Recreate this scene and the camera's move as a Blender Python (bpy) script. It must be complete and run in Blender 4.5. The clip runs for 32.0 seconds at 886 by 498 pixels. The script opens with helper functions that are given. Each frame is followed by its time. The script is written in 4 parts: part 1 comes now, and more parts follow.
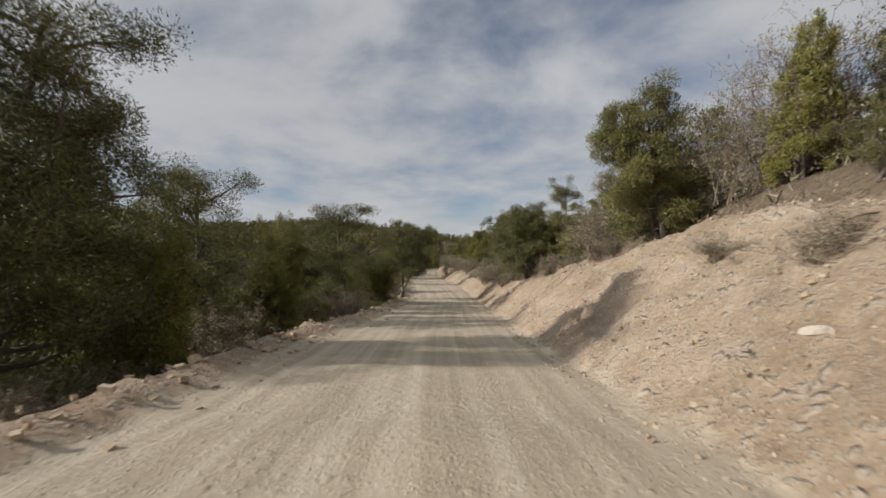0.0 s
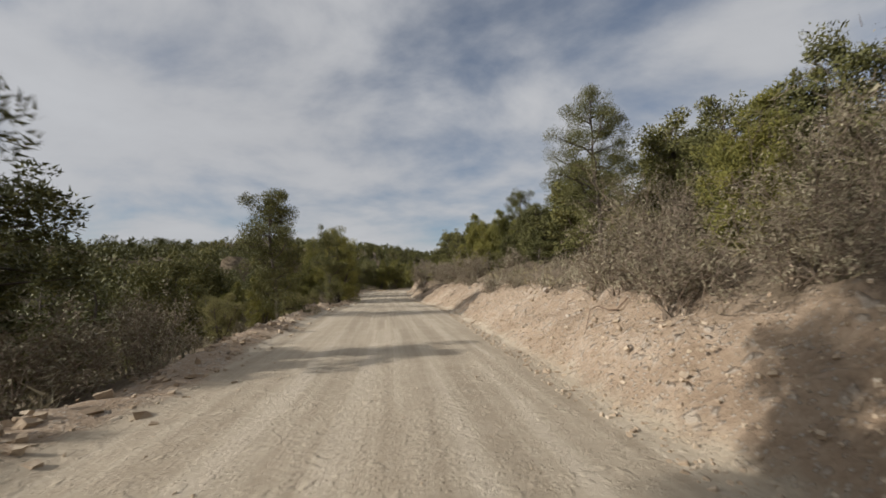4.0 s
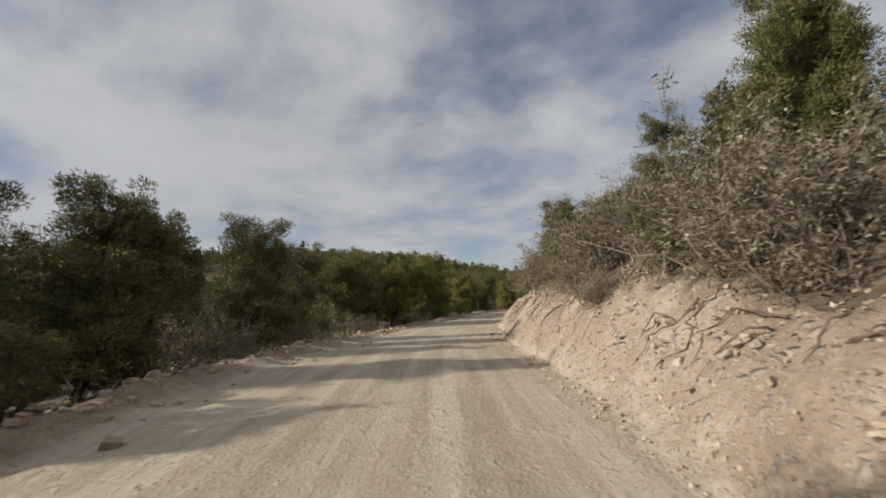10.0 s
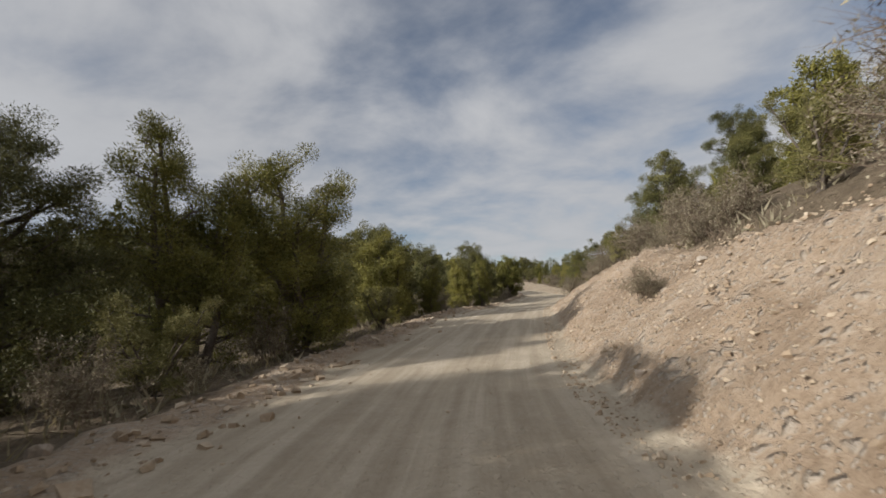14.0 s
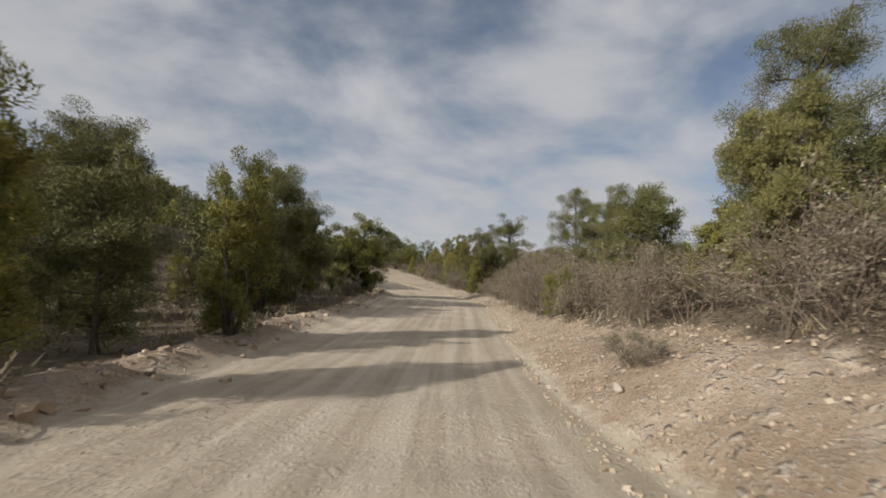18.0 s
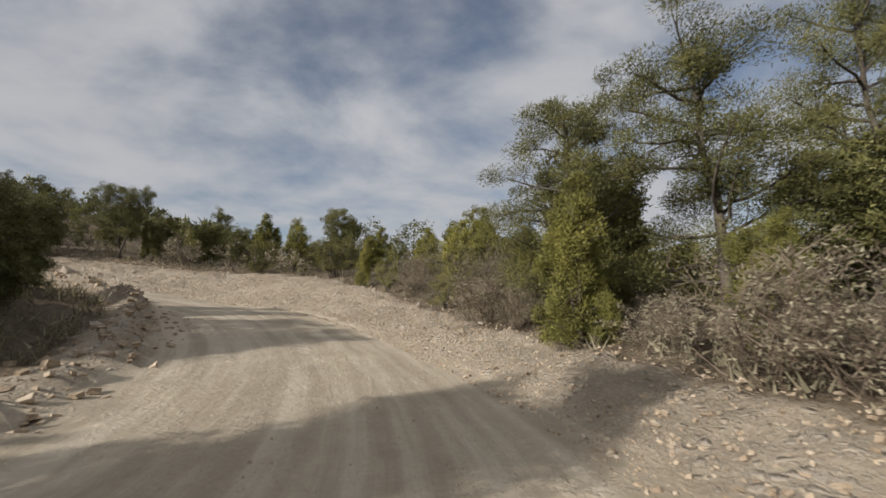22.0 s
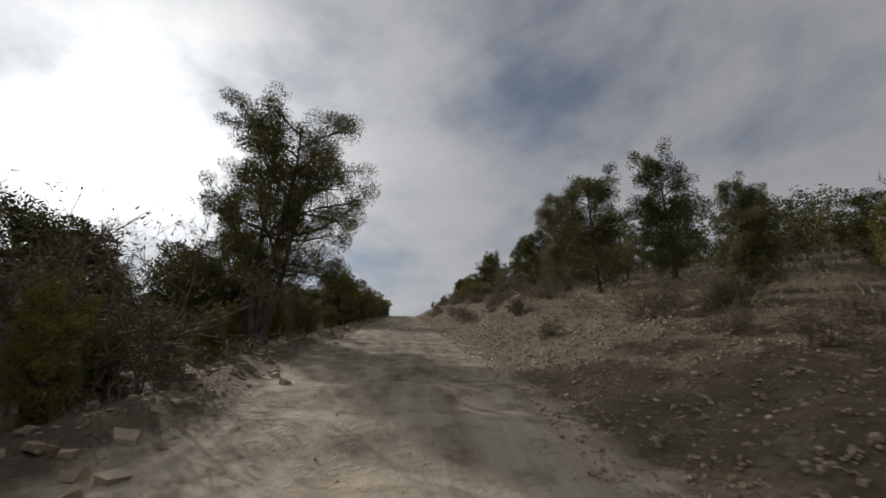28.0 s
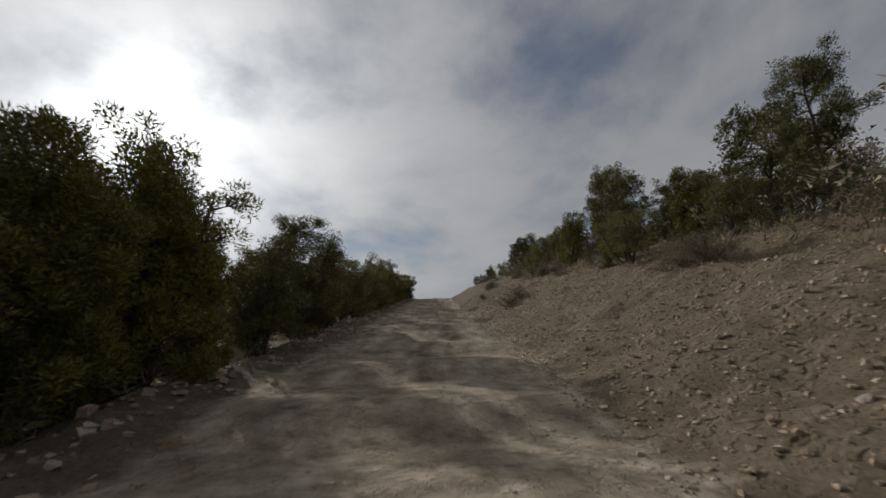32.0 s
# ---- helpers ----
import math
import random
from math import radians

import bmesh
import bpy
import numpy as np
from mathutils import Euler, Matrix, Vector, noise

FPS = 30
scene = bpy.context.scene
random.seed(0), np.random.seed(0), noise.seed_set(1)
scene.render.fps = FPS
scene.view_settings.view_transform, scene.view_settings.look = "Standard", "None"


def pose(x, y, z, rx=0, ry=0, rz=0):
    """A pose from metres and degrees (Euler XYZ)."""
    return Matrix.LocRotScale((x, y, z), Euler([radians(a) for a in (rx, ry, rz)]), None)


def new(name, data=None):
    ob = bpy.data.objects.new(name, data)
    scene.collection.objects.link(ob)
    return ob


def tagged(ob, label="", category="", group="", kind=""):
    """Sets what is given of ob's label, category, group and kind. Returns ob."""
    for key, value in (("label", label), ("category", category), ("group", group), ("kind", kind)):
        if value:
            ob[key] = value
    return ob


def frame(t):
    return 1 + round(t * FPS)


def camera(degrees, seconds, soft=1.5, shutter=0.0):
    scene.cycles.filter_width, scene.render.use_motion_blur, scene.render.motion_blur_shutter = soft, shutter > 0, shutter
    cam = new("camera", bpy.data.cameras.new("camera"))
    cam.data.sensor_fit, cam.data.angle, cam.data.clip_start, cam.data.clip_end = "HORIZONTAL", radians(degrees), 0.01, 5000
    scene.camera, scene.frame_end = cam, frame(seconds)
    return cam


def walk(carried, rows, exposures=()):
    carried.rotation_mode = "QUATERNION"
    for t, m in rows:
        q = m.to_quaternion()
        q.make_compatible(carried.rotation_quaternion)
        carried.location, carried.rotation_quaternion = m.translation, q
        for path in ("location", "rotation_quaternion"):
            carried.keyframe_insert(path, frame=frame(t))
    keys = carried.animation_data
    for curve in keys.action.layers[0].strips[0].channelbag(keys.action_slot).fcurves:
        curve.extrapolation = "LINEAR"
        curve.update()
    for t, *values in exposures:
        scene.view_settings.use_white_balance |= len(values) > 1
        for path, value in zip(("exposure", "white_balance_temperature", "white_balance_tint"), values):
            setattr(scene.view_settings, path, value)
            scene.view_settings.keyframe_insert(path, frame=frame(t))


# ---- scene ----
# A gravel forest track cut into a hillside, driven by car: cut bank uphill, berm and valley downhill.
cam = camera(88.5, 32.0, soft=1.6, shutter=0.12)

# seconds, x, y, z, heading to the left of +y, tilt up, lean (degrees)
ROWS = [
    (0, 0, -0, 0, -0, 1.68, 1.26),
    (0.5, -0.1, 5.53, -0.22, -0.31, 1.48, 1.03),
    (1, -0.14, 10.97, -0.47, -0.95, 1.53, 2.72),
    (1.5, -0.08, 16.09, -0.75, -2, 1.99, 2.52),
    (2, 0.05, 20.9, -1.03, -2.34, 1.86, 1.11),
    (2.5, 0.2, 25.46, -1.29, -2.61, 2.65, 0.08),
    (3, 0.35, 30.06, -1.49, -3.23, 3.35, 0.19),
    (3.5, 0.46, 34.11, -1.59, -3.62, 4.07, -0.69),
    (4, 0.57, 38.01, -1.68, -2.64, 4.75, -0.49),
    (4.5, 0.59, 41.91, -1.7, -1.34, 4.12, 2.35),
    (6.5, -1.11, 62.27, -1.28, 0.18, 3.93, 1.07),
    (7, -1.31, 66.88, -1.42, 1.19, 4.81, -0.31),
    (7.5, -1.58, 71.42, -1.52, 2.41, 5.39, -0.2),
    (8, -1.93, 75.9, -1.55, 3.48, 5.96, -0.8),
    (8.5, -2.34, 80.37, -1.59, 4.17, 6.26, -2.61),
    (9, -2.71, 84.58, -1.48, 3.3, 6.1, -2.36),
    (9.5, -2.94, 88.43, -1.22, 2.03, 6.67, -4.06),
    (10, -3.13, 92.54, -1.02, 0.97, 7.26, -1.23),
    (10.5, -3.27, 96.6, -0.86, 0.25, 6.22, 1.03),
    (11, -3.38, 100.4, -0.7, -0.04, 5.1, 4.9),
    (11.5, -3.46, 103.78, -0.66, -0.38, 4.26, -0.65),
    (12, -3.48, 107.24, -0.77, -1.35, 4.54, -0.32),
    (12.5, -3.38, 110.76, -0.85, -2.76, 4.87, -1.34),
    (13, -3.17, 114.39, -0.88, -4.99, 6.35, -1.21),
    (13.5, -2.83, 117.92, -0.81, -7.19, 6.54, -2.2),
    (14, -2.44, 121.16, -0.73, -8.63, 6.04, -2.72),
    (14.5, -1.93, 124.15, -0.7, -11.03, 6.54, -0.23),
    (15, -1.29, 127.17, -0.68, -13.9, 5.37, -0.1),
    (15.5, -0.51, 130.07, -0.64, -16.39, 5.39, 1.08),
    (17.5, 5.16, 145.74, -0.02, -24.49, 4.23, 3.97),
    (18, 6.94, 149.74, -0.13, -25.41, 4.46, 4.4),
    (18.5, 8.91, 153.94, -0.32, -26.51, 4.84, 4.13),
    (19, 10.91, 157.95, -0.47, -28.05, 5.27, 4.1),
    (19.5, 13.03, 161.98, -0.41, -28.39, 5.58, 2.65),
    (20, 15.11, 166, -0.33, -28.72, 6.05, 4.14),
    (20.5, 17.19, 169.82, -0.18, -28.91, 5.89, 3.18),
    (21, 19.12, 173.51, 0.03, -27.98, 6.09, 1.24),
    (21.5, 20.77, 176.93, 0.19, -26.35, 5.78, 0.9),
    (22, 22.25, 180.34, 0.19, -24.05, 6.52, 0.44),
    (22.5, 23.43, 183.54, 0.19, -20.56, 7.09, 0.83),
    (23, 24.24, 186.85, 0.23, -15.06, 8.06, 1.3),
    (23.5, 24.62, 189.93, 0.36, -8.36, 8.47, 3.26),
    (24, 24.57, 193, 0.63, -0.08, 7.92, 1.84),
    (24.5, 24.05, 195.97, 1.06, 9.36, 8.84, 0.45),
    (25, 23.04, 198.64, 1.27, 20.02, 8.05, -0.29),
    (25.5, 21.64, 200.87, 1.42, 30.28, 9.09, -0.2),
    (26, 20.17, 202.62, 1.56, 40.38, 9.96, -2.31),
    (26.5, 18.67, 203.74, 1.88, 49.81, 10.32, -4.78),
    (28.5, 6.14, 209.99, 3.61, 68.56, 14.92, 1.42),
    (29, 2.57, 211.23, 4.24, 69.42, 12.21, -1.33),
    (29.5, -1.06, 212.46, 4.81, 69.6, 12.81, -0.73),
    (30, -4.58, 213.68, 5.33, 69.79, 12.21, -0.24),
    (30.5, -8.14, 214.88, 5.8, 70.64, 12.07, -0.89),
    (31, -11.83, 216.09, 6.26, 70.7, 11.47, -0.17),
    (31.5, -15.5, 217.32, 6.74, 70.06, 12.14, 0.02),
    (32, -19.04, 218.58, 7.23, 69.59, 12.01, -1.08),
]


def eye_pose(x, y, z, yaw, pitch, roll):
    return pose(x, y, z, 90 + pitch, 0, yaw) @ pose(0, 0, 0, 0, 0, roll)


walk(cam, [(r[0], eye_pose(*r[1:])) for r in ROWS],
     [(0, -0.1), (15, -0.1), (22, -0.1), (25, -0.12), (26.5, -0.2), (28.5, -0.75), (29, -0.75), (30, -0.75), (32, -0.9)])

# ---- light ----
SUN_YAW, SUN_UP = 104.5, 23.0   # towards the sun: degrees to the left of +y, degrees up
sun_dir = Vector((-math.sin(radians(SUN_YAW)) * math.cos(radians(SUN_UP)), math.cos(radians(SUN_YAW)) * math.cos(radians(SUN_UP)), math.sin(radians(SUN_UP))))
sun_lamp = bpy.data.lights.new("sun", "SUN")
sun_lamp.energy, sun_lamp.angle, sun_lamp.color = 5.0, radians(0.7), (1.0, 0.95, 0.885)
sun_ob = new("sun", sun_lamp)
sun_ob.matrix_world = sun_dir.to_track_quat("Z", "Y").to_matrix().to_4x4()


def build_world():
    world = bpy.data.worlds.new("sky")
    world.use_nodes = True
    scene.world = world
    nt = world.node_tree
    n, l = nt.nodes, nt.links
    n.clear()
    out, bg = n.new("ShaderNodeOutputWorld"), n.new("ShaderNodeBackground")
    sky = n.new("ShaderNodeTexSky")
    sky.sky_type, sky.sun_disc = "NISHITA", False
    sky.sun_elevation, sky.sun_rotation = radians(SUN_UP), radians(-SUN_YAW)
    sky.altitude, sky.dust_density = 1800, 0.6
    co = n.new("ShaderNodeTexCoord")
    # cloud sheets: the direction is laid on a flat layer overhead
    sep = n.new("ShaderNodeSeparateXYZ")
    l.new(co.outputs["Generated"], sep.inputs[0])

    def math_node(op, a, b=None, c=None):
        m = n.new("ShaderNodeMath")
        m.operation = op
        for k, v in enumerate((a, b, c)):
            if v is None:
                continue
            if isinstance(v, (int, float)):
                m.inputs[k].default_value = v
            else:
                l.new(v, m.inputs[k])
        return m.outputs[0]

    up = math_node("MAXIMUM", sep.outputs[2], 0.0)
    lift = math_node("ADD", up, 0.26)
    px, py = math_node("DIVIDE", sep.outputs[0], lift), math_node("DIVIDE", sep.outputs[1], lift)
    comb = n.new("ShaderNodeCombineXYZ")
    l.new(px, comb.inputs[0])
    l.new(py, comb.inputs[1])

    def sheet(scale, stretch, turn, detail, shift, distortion=0.4):
        mp = n.new("ShaderNodeMapping")
        mp.inputs["Location"].default_value = shift
        mp.inputs["Rotation"].default_value = (0, 0, radians(turn))
        mp.inputs["Scale"].default_value = (scale, scale * stretch, 1)
        l.new(comb.outputs[0], mp.inputs[0])
        t = n.new("ShaderNodeTexNoise")
        t.inputs["Scale"].default_value, t.inputs["Detail"].default_value = 1.0, detail
        t.inputs["Roughness"].default_value, t.inputs["Distortion"].default_value = 0.55, distortion
        l.new(mp.outputs[0], t.inputs["Vector"])
        return t.outputs["Fac"]

    big = sheet(0.55, 0.8, 35, 2.0, (1.7, 0.35, 0.0), 0.25)
    fine = sheet(1.5, 1.15, 65, 8.0, (0.4, 2.1, 0.0), 0.2)

    def opening(yaw, lift_up, width, depth):
        """A gap between the cloud sheets towards that way."""
        way = (-math.sin(radians(yaw)) * math.cos(radians(lift_up)), math.cos(radians(yaw)) * math.cos(radians(lift_up)), math.sin(radians(lift_up)))
        q = n.new("ShaderNodeVectorMath")
        q.operation = "DOT_PRODUCT"
        l.new(co.outputs["Generated"], q.inputs[0])
        q.inputs[1].default_value = way
        r = n.new("ShaderNodeMapRange")
        r.interpolation_type = "SMOOTHSTEP"
        l.new(q.outputs["Value"], r.inputs["Value"])
        r.inputs["From Min"].default_value, r.inputs["From Max"].default_value = math.cos(radians(width)), 1.0
        r.inputs["To Min"].default_value, r.inputs["To Max"].default_value = 0.0, depth
        return r.outputs[0]

    gaps = opening(-12, 31, 24, 0.20)
    for hole in ((-3, 22, 12, 0.12), (-22, 40, 22, 0.16), (-55, 27, 16, 0.2), (12, 42, 24, 0.14), (22, 9, 8, 0.14), (-80, 35, 30, 0.2), (50, 36, 20, 0.1)):
        gaps = math_node("ADD", gaps, opening(*hole))
    mix = math_node("SUBTRACT", math_node("ADD", math_node("MULTIPLY", big, 0.45), math_node("MULTIPLY", fine, 1.4)), math_node("MULTIPLY", gaps, 0.75))
    cover = n.new("ShaderNodeMapRange")
    cover.interpolation_type = "SMOOTHSTEP"
    l.new(mix, cover.inputs["Value"])
    cover.inputs["From Min"].default_value, cover.inputs["From Max"].default_value = 0.48, 1.0
    cover.inputs["To Min"].default_value, cover.inputs["To Max"].default_value = 0.12, 0.95
    # brightening of the thin cloud round the sun
    dot = n.new("ShaderNodeVectorMath")
    dot.operation = "DOT_PRODUCT"
    l.new(co.outputs["Generated"], dot.inputs[0])
    dot.inputs[1].default_value = sun_dir
    near = math_node("MAXIMUM", dot.outputs["Value"], 0.0)
    glow = math_node("ADD", math_node("MULTIPLY", math_node("POWER", near, 220.0), 30.0),
                     math_node("ADD", math_node("MULTIPLY", math_node("POWER", near, 26.0), 12.0), math_node("MULTIPLY", math_node("POWER", near, 6.0), 6.5)))
    halo = math_node("MULTIPLY", glow, math_node("MULTIPLY_ADD", fine, 1.5, 0.25))
    cloud = n.new("ShaderNodeCombineColor")
    shade = math_node("MULTIPLY_ADD", fine, 3.0, 4.5)
    bright = math_node("ADD", shade, halo)
    l.new(math_node("MULTIPLY", bright, 0.97), cloud.inputs[0])
    l.new(math_node("MULTIPLY", bright, 0.985), cloud.inputs[1])
    l.new(math_node("MULTIPLY_ADD", bright, 0.985, 0.25), cloud.inputs[2])
    blend = n.new("ShaderNodeMix")
    blend.data_type = "RGBA"
    l.new(cover.outputs[0], blend.inputs[0])
    l.new(sky.outputs[0], blend.inputs[6])
    l.new(cloud.outputs[0], blend.inputs[7])
    l.new(blend.outputs[2], bg.inputs[0])
    bg.inputs[1].default_value = 0.088
    l.new(bg.outputs[0], out.inputs[0])


build_world()


# ---- materials ----
def material(name, colours, scale, rough=0.9, bump=0.3, bump_scale=None, island=0.0, object_shift=0.0, translucent=0.0):
    """Two scales of noise between colours; island: shift in value per piece."""
    m = bpy.data.materials.new(name)
    m.use_nodes = True
    n, l = m.node_tree.nodes, m.node_tree.links
    bsdf = n["Principled BSDF"]
    bsdf.inputs["Roughness"].default_value = rough
    bsdf.inputs["Specular IOR Level"].default_value = 0.25
    geo = n.new("ShaderNodeNewGeometry")
    big, small = n.new("ShaderNodeTexNoise"), n.new("ShaderNodeTexNoise")
    big.inputs["Scale"].default_value, big.inputs["Detail"].default_value = scale, 4
    small.inputs["Scale"].default_value, small.inputs["Detail"].default_value = scale * 11, 5
    for t in (big, small):
        l.new(geo.outputs["Position"], t.inputs["Vector"])
    add = n.new("ShaderNodeMath")
    add.operation = "MULTIPLY_ADD"
    add.inputs[1].default_value, add.inputs[2].default_value = 0.45, 0.0
    l.new(small.outputs["Fac"], add.inputs[0])
    tot = n.new("ShaderNodeMath")
    tot.operation = "MULTIPLY_ADD"
    tot.inputs[1].default_value = 0.62
    l.new(big.outputs["Fac"], tot.inputs[0])
    l.new(add.outputs[0], tot.inputs[2])
    value = tot.outputs[0]
    if island:
        sh = n.new("ShaderNodeMath")
        sh.operation = "MULTIPLY_ADD"
        sh.inputs[1].default_value = island
        l.new(geo.outputs["Random Per Island"], sh.inputs[0])
        l.new(value, sh.inputs[2])
        value = sh.outputs[0]
    if object_shift:
        info = n.new("ShaderNodeObjectInfo")
        sh = n.new("ShaderNodeMath")
        sh.operation = "MULTIPLY_ADD"
        sh.inputs[1].default_value = object_shift
        l.new(info.outputs["Random"], sh.inputs[0])
        l.new(value, sh.inputs[2])
        value = sh.outputs[0]
    ramp = n.new("ShaderNodeValToRGB")
    lo, hi = 0.34, 0.72 + island * 0.8 + object_shift * 0.8
    ramp.color_ramp.elements[0].position, ramp.color_ramp.elements[0].color = lo, (*colours[0], 1)
    ramp.color_ramp.elements[1].position, ramp.color_ramp.elements[1].color = hi, (*colours[-1], 1)
    for k, c in enumerate(colours[1:-1]):
        e = ramp.color_ramp.elements.new(lo + (hi - lo) * (k + 1) / (len(colours) - 1))
        e.color = (*c, 1)
    l.new(value, ramp.inputs[0])
    l.new(ramp.outputs[0], bsdf.inputs["Base Color"])
    if bump:
        b = n.new("ShaderNodeBump")
        b.inputs["Strength"].default_value, b.inputs["Distance"].default_value = bump, 0.05
        tex = n.new("ShaderNodeTexNoise")
        tex.inputs["Scale"].default_value, tex.inputs["Detail"].default_value = bump_scale or scale * 20, 6
        l.new(geo.outputs["Position"], tex.inputs["Vector"])
        l.new(tex.outputs["Fac"], b.inputs["Height"])
        l.new(b.outputs[0], bsdf.inputs["Normal"])
    if translucent:
        tr = n.new("ShaderNodeBsdfTranslucent")
        l.new(ramp.outputs[0], tr.inputs[0])
        ms = n.new("ShaderNodeMixShader")
        ms.inputs[0].default_value = translucent
        l.new(bsdf.outputs[0], ms.inputs[1])
        l.new(tr.outputs[0], ms.inputs[2])
        l.new(ms.outputs[0], n["Material Output"].inputs[0])
    return m


M_PINE = material("pine_needles", [(0.034, 0.038, 0.013), (0.1, 0.1, 0.034), (0.225, 0.205, 0.07)], 0.9, 0.6, 0, island=0.3, object_shift=0.15, translucent=0.03)
M_JUNIPER = material("juniper_sprays", [(0.05, 0.053, 0.014), (0.15, 0.145, 0.038), (0.3, 0.27, 0.068)], 0.9, 0.65, 0, island=0.3, object_shift=0.2, translucent=0.03)
M_BRUSH = material("brush_leaves", [(0.09, 0.08, 0.05), (0.205, 0.18, 0.118), (0.36, 0.32, 0.225)], 0.9, 0.8, 0, island=0.35, object_shift=0.25, translucent=0.1)
M_OAK = material("oak_leaves", [(0.055, 0.055, 0.02), (0.14, 0.132, 0.048), (0.27, 0.245, 0.1)], 0.9, 0.75, 0, island=0.3, object_shift=0.3, translucent=0.08)
M_TWIG = material("grey_twigs", [(0.08, 0.058, 0.042), (0.155, 0.118, 0.086), (0.26, 0.21, 0.16)], 2.0, 0.9, 0.3, island=0.3)
M_BARK = material("bark", [(0.055, 0.042, 0.033), (0.11, 0.09, 0.072), (0.19, 0.165, 0.14)], 3.0, 0.95, 0.8, 25)
M_DEAD = material("dead_wood", [(0.22, 0.19, 0.16), (0.34, 0.31, 0.27), (0.44, 0.41, 0.36)], 3.0, 0.9, 0.5, 30)
M_STONE = material("limestone", [(0.25, 0.185, 0.125), (0.39, 0.30, 0.21), (0.55, 0.46, 0.35)], 1.5, 0.95, 0.5, 30, island=0.35, object_shift=0.1)
M_ROCK = material("rock", [(0.24, 0.20, 0.165), (0.38, 0.32, 0.26), (0.50, 0.44, 0.37)], 1.2, 0.95, 0.7, 14, object_shift=0.3)
M_ROOT = material("roots", [(0.10, 0.065, 0.045), (0.17, 0.115, 0.08), (0.26, 0.19, 0.14)], 3.0, 0.9, 0.5, 30)
M_GRASS = material("dry_grass", [(0.20, 0.16, 0.085), (0.30, 0.25, 0.14), (0.36, 0.31, 0.19)], 1.0, 0.9, 0, island=0.3, translucent=0.3)


def ground_material():
    """Road dust, bank soil and forest floor, blended by what lies where; on the climb the blend also paints in shade.
    """
    m = bpy.data.materials.new("ground")
    m.use_nodes = True
    n, l = m.node_tree.nodes, m.node_tree.links
    bsdf = n["Principled BSDF"]
    bsdf.inputs["Roughness"].default_value, bsdf.inputs["Specular IOR Level"].default_value = 0.95, 0.15
    geo = n.new("ShaderNodeNewGeometry")

    def noise(scale, detail=5, rough=0.6):
        t = n.new("ShaderNodeTexNoise")
        t.inputs["Scale"].default_value, t.inputs["Detail"].default_value, t.inputs["Roughness"].default_value = scale, detail, rough
        l.new(geo.outputs["Position"], t.inputs["Vector"])
        return t.outputs["Fac"]

    def ramp(fac, stops):
        r = n.new("ShaderNodeValToRGB")
        for k, (p, c) in enumerate(stops):
            e = r.color_ramp.elements[k] if k < 2 else r.color_ramp.elements.new(p)
            e.position, e.color = p, (*c, 1)
        l.new(fac, r.inputs[0])
        return r.outputs[0]

    def mixc(fac, a, b):
        x = n.new("ShaderNodeMix")
        x.data_type = "RGBA"
        l.new(fac, x.inputs[0])
        l.new(a, x.inputs[6])
        l.new(b, x.inputs[7])
        return x.outputs[2]

    def mathn(op, a, b):
        x = n.new("ShaderNodeMath")
        x.operation = op
        for k, v in enumerate((a, b)):
            if isinstance(v, (int, float)):
                x.inputs[k].default_value = v
            else:
                l.new(v, x.inputs[k])
        return x.outputs[0]

    big, mid, fine, grit = noise(0.35), noise(2.2), noise(14), noise(60, 4, 0.7)
    blend = mathn("ADD", mathn("MULTIPLY", mid, 0.45), mathn("ADD", mathn("MULTIPLY", fine, 0.35), mathn("MULTIPLY", grit, 0.25)))
    road = ramp(blend, [(0.36, (0.31, 0.252, 0.183)), (0.52, (0.42, 0.352, 0.262)), (0.68, (0.52, 0.445, 0.345))])
    soil_blend = mathn("ADD", mathn("MULTIPLY", big, 0.45), mathn("ADD", mathn("MULTIPLY", mid, 0.3), mathn("MULTIPLY", fine, 0.3)))
    bank = ramp(soil_blend, [(0.38, (0.235, 0.168, 0.112)), (0.52, (0.37, 0.28, 0.198)), (0.68, (0.52, 0.425, 0.33))])
    across, along = n.new("ShaderNodeAttribute"), n.new("ShaderNodeAttribute")
    across.attribute_name, along.attribute_name = "across", "along"
    lane = n.new("ShaderNodeCombineXYZ")
    l.new(mathn("MULTIPLY", across.outputs["Fac"], 2.6), lane.inputs[0])
    l.new(mathn("MULTIPLY", along.outputs["Fac"], 0.09), lane.inputs[1])
    streak = n.new("ShaderNodeTexNoise")
    streak.inputs["Scale"].default_value, streak.inputs["Detail"].default_value, streak.inputs["Roughness"].default_value = 1.0, 4, 0.6
    l.new(lane.outputs[0], streak.inputs["Vector"])
    worn = ramp(streak.outputs["Fac"], [(0.38, (0.33, 0.272, 0.20)), (0.5, (0.43, 0.362, 0.272)), (0.62, (0.56, 0.487, 0.385))])
    half = n.new("ShaderNodeValue")
    half.outputs[0].default_value = 0.55
    road = mixc(half.outputs[0], road, worn)
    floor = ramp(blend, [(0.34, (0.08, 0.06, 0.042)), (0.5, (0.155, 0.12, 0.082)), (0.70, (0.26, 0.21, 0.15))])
    stones = n.new("ShaderNodeTexVoronoi")
    stones.inputs["Scale"].default_value, stones.inputs["Randomness"].default_value = 15, 1
    l.new(geo.outputs["Position"], stones.inputs["Vector"])
    chip = n.new("ShaderNodeMapRange")
    l.new(stones.outputs["Distance"], chip.inputs["Value"])
    chip.inputs["From Min"].default_value, chip.inputs["From Max"].default_value = 0.36, 0.28
    chips = mathn("MULTIPLY", chip.outputs[0], mathn("GREATER_THAN", fine, 0.45))
    cobbles = n.new("ShaderNodeTexVoronoi")
    cobbles.inputs["Scale"].default_value = 5.5
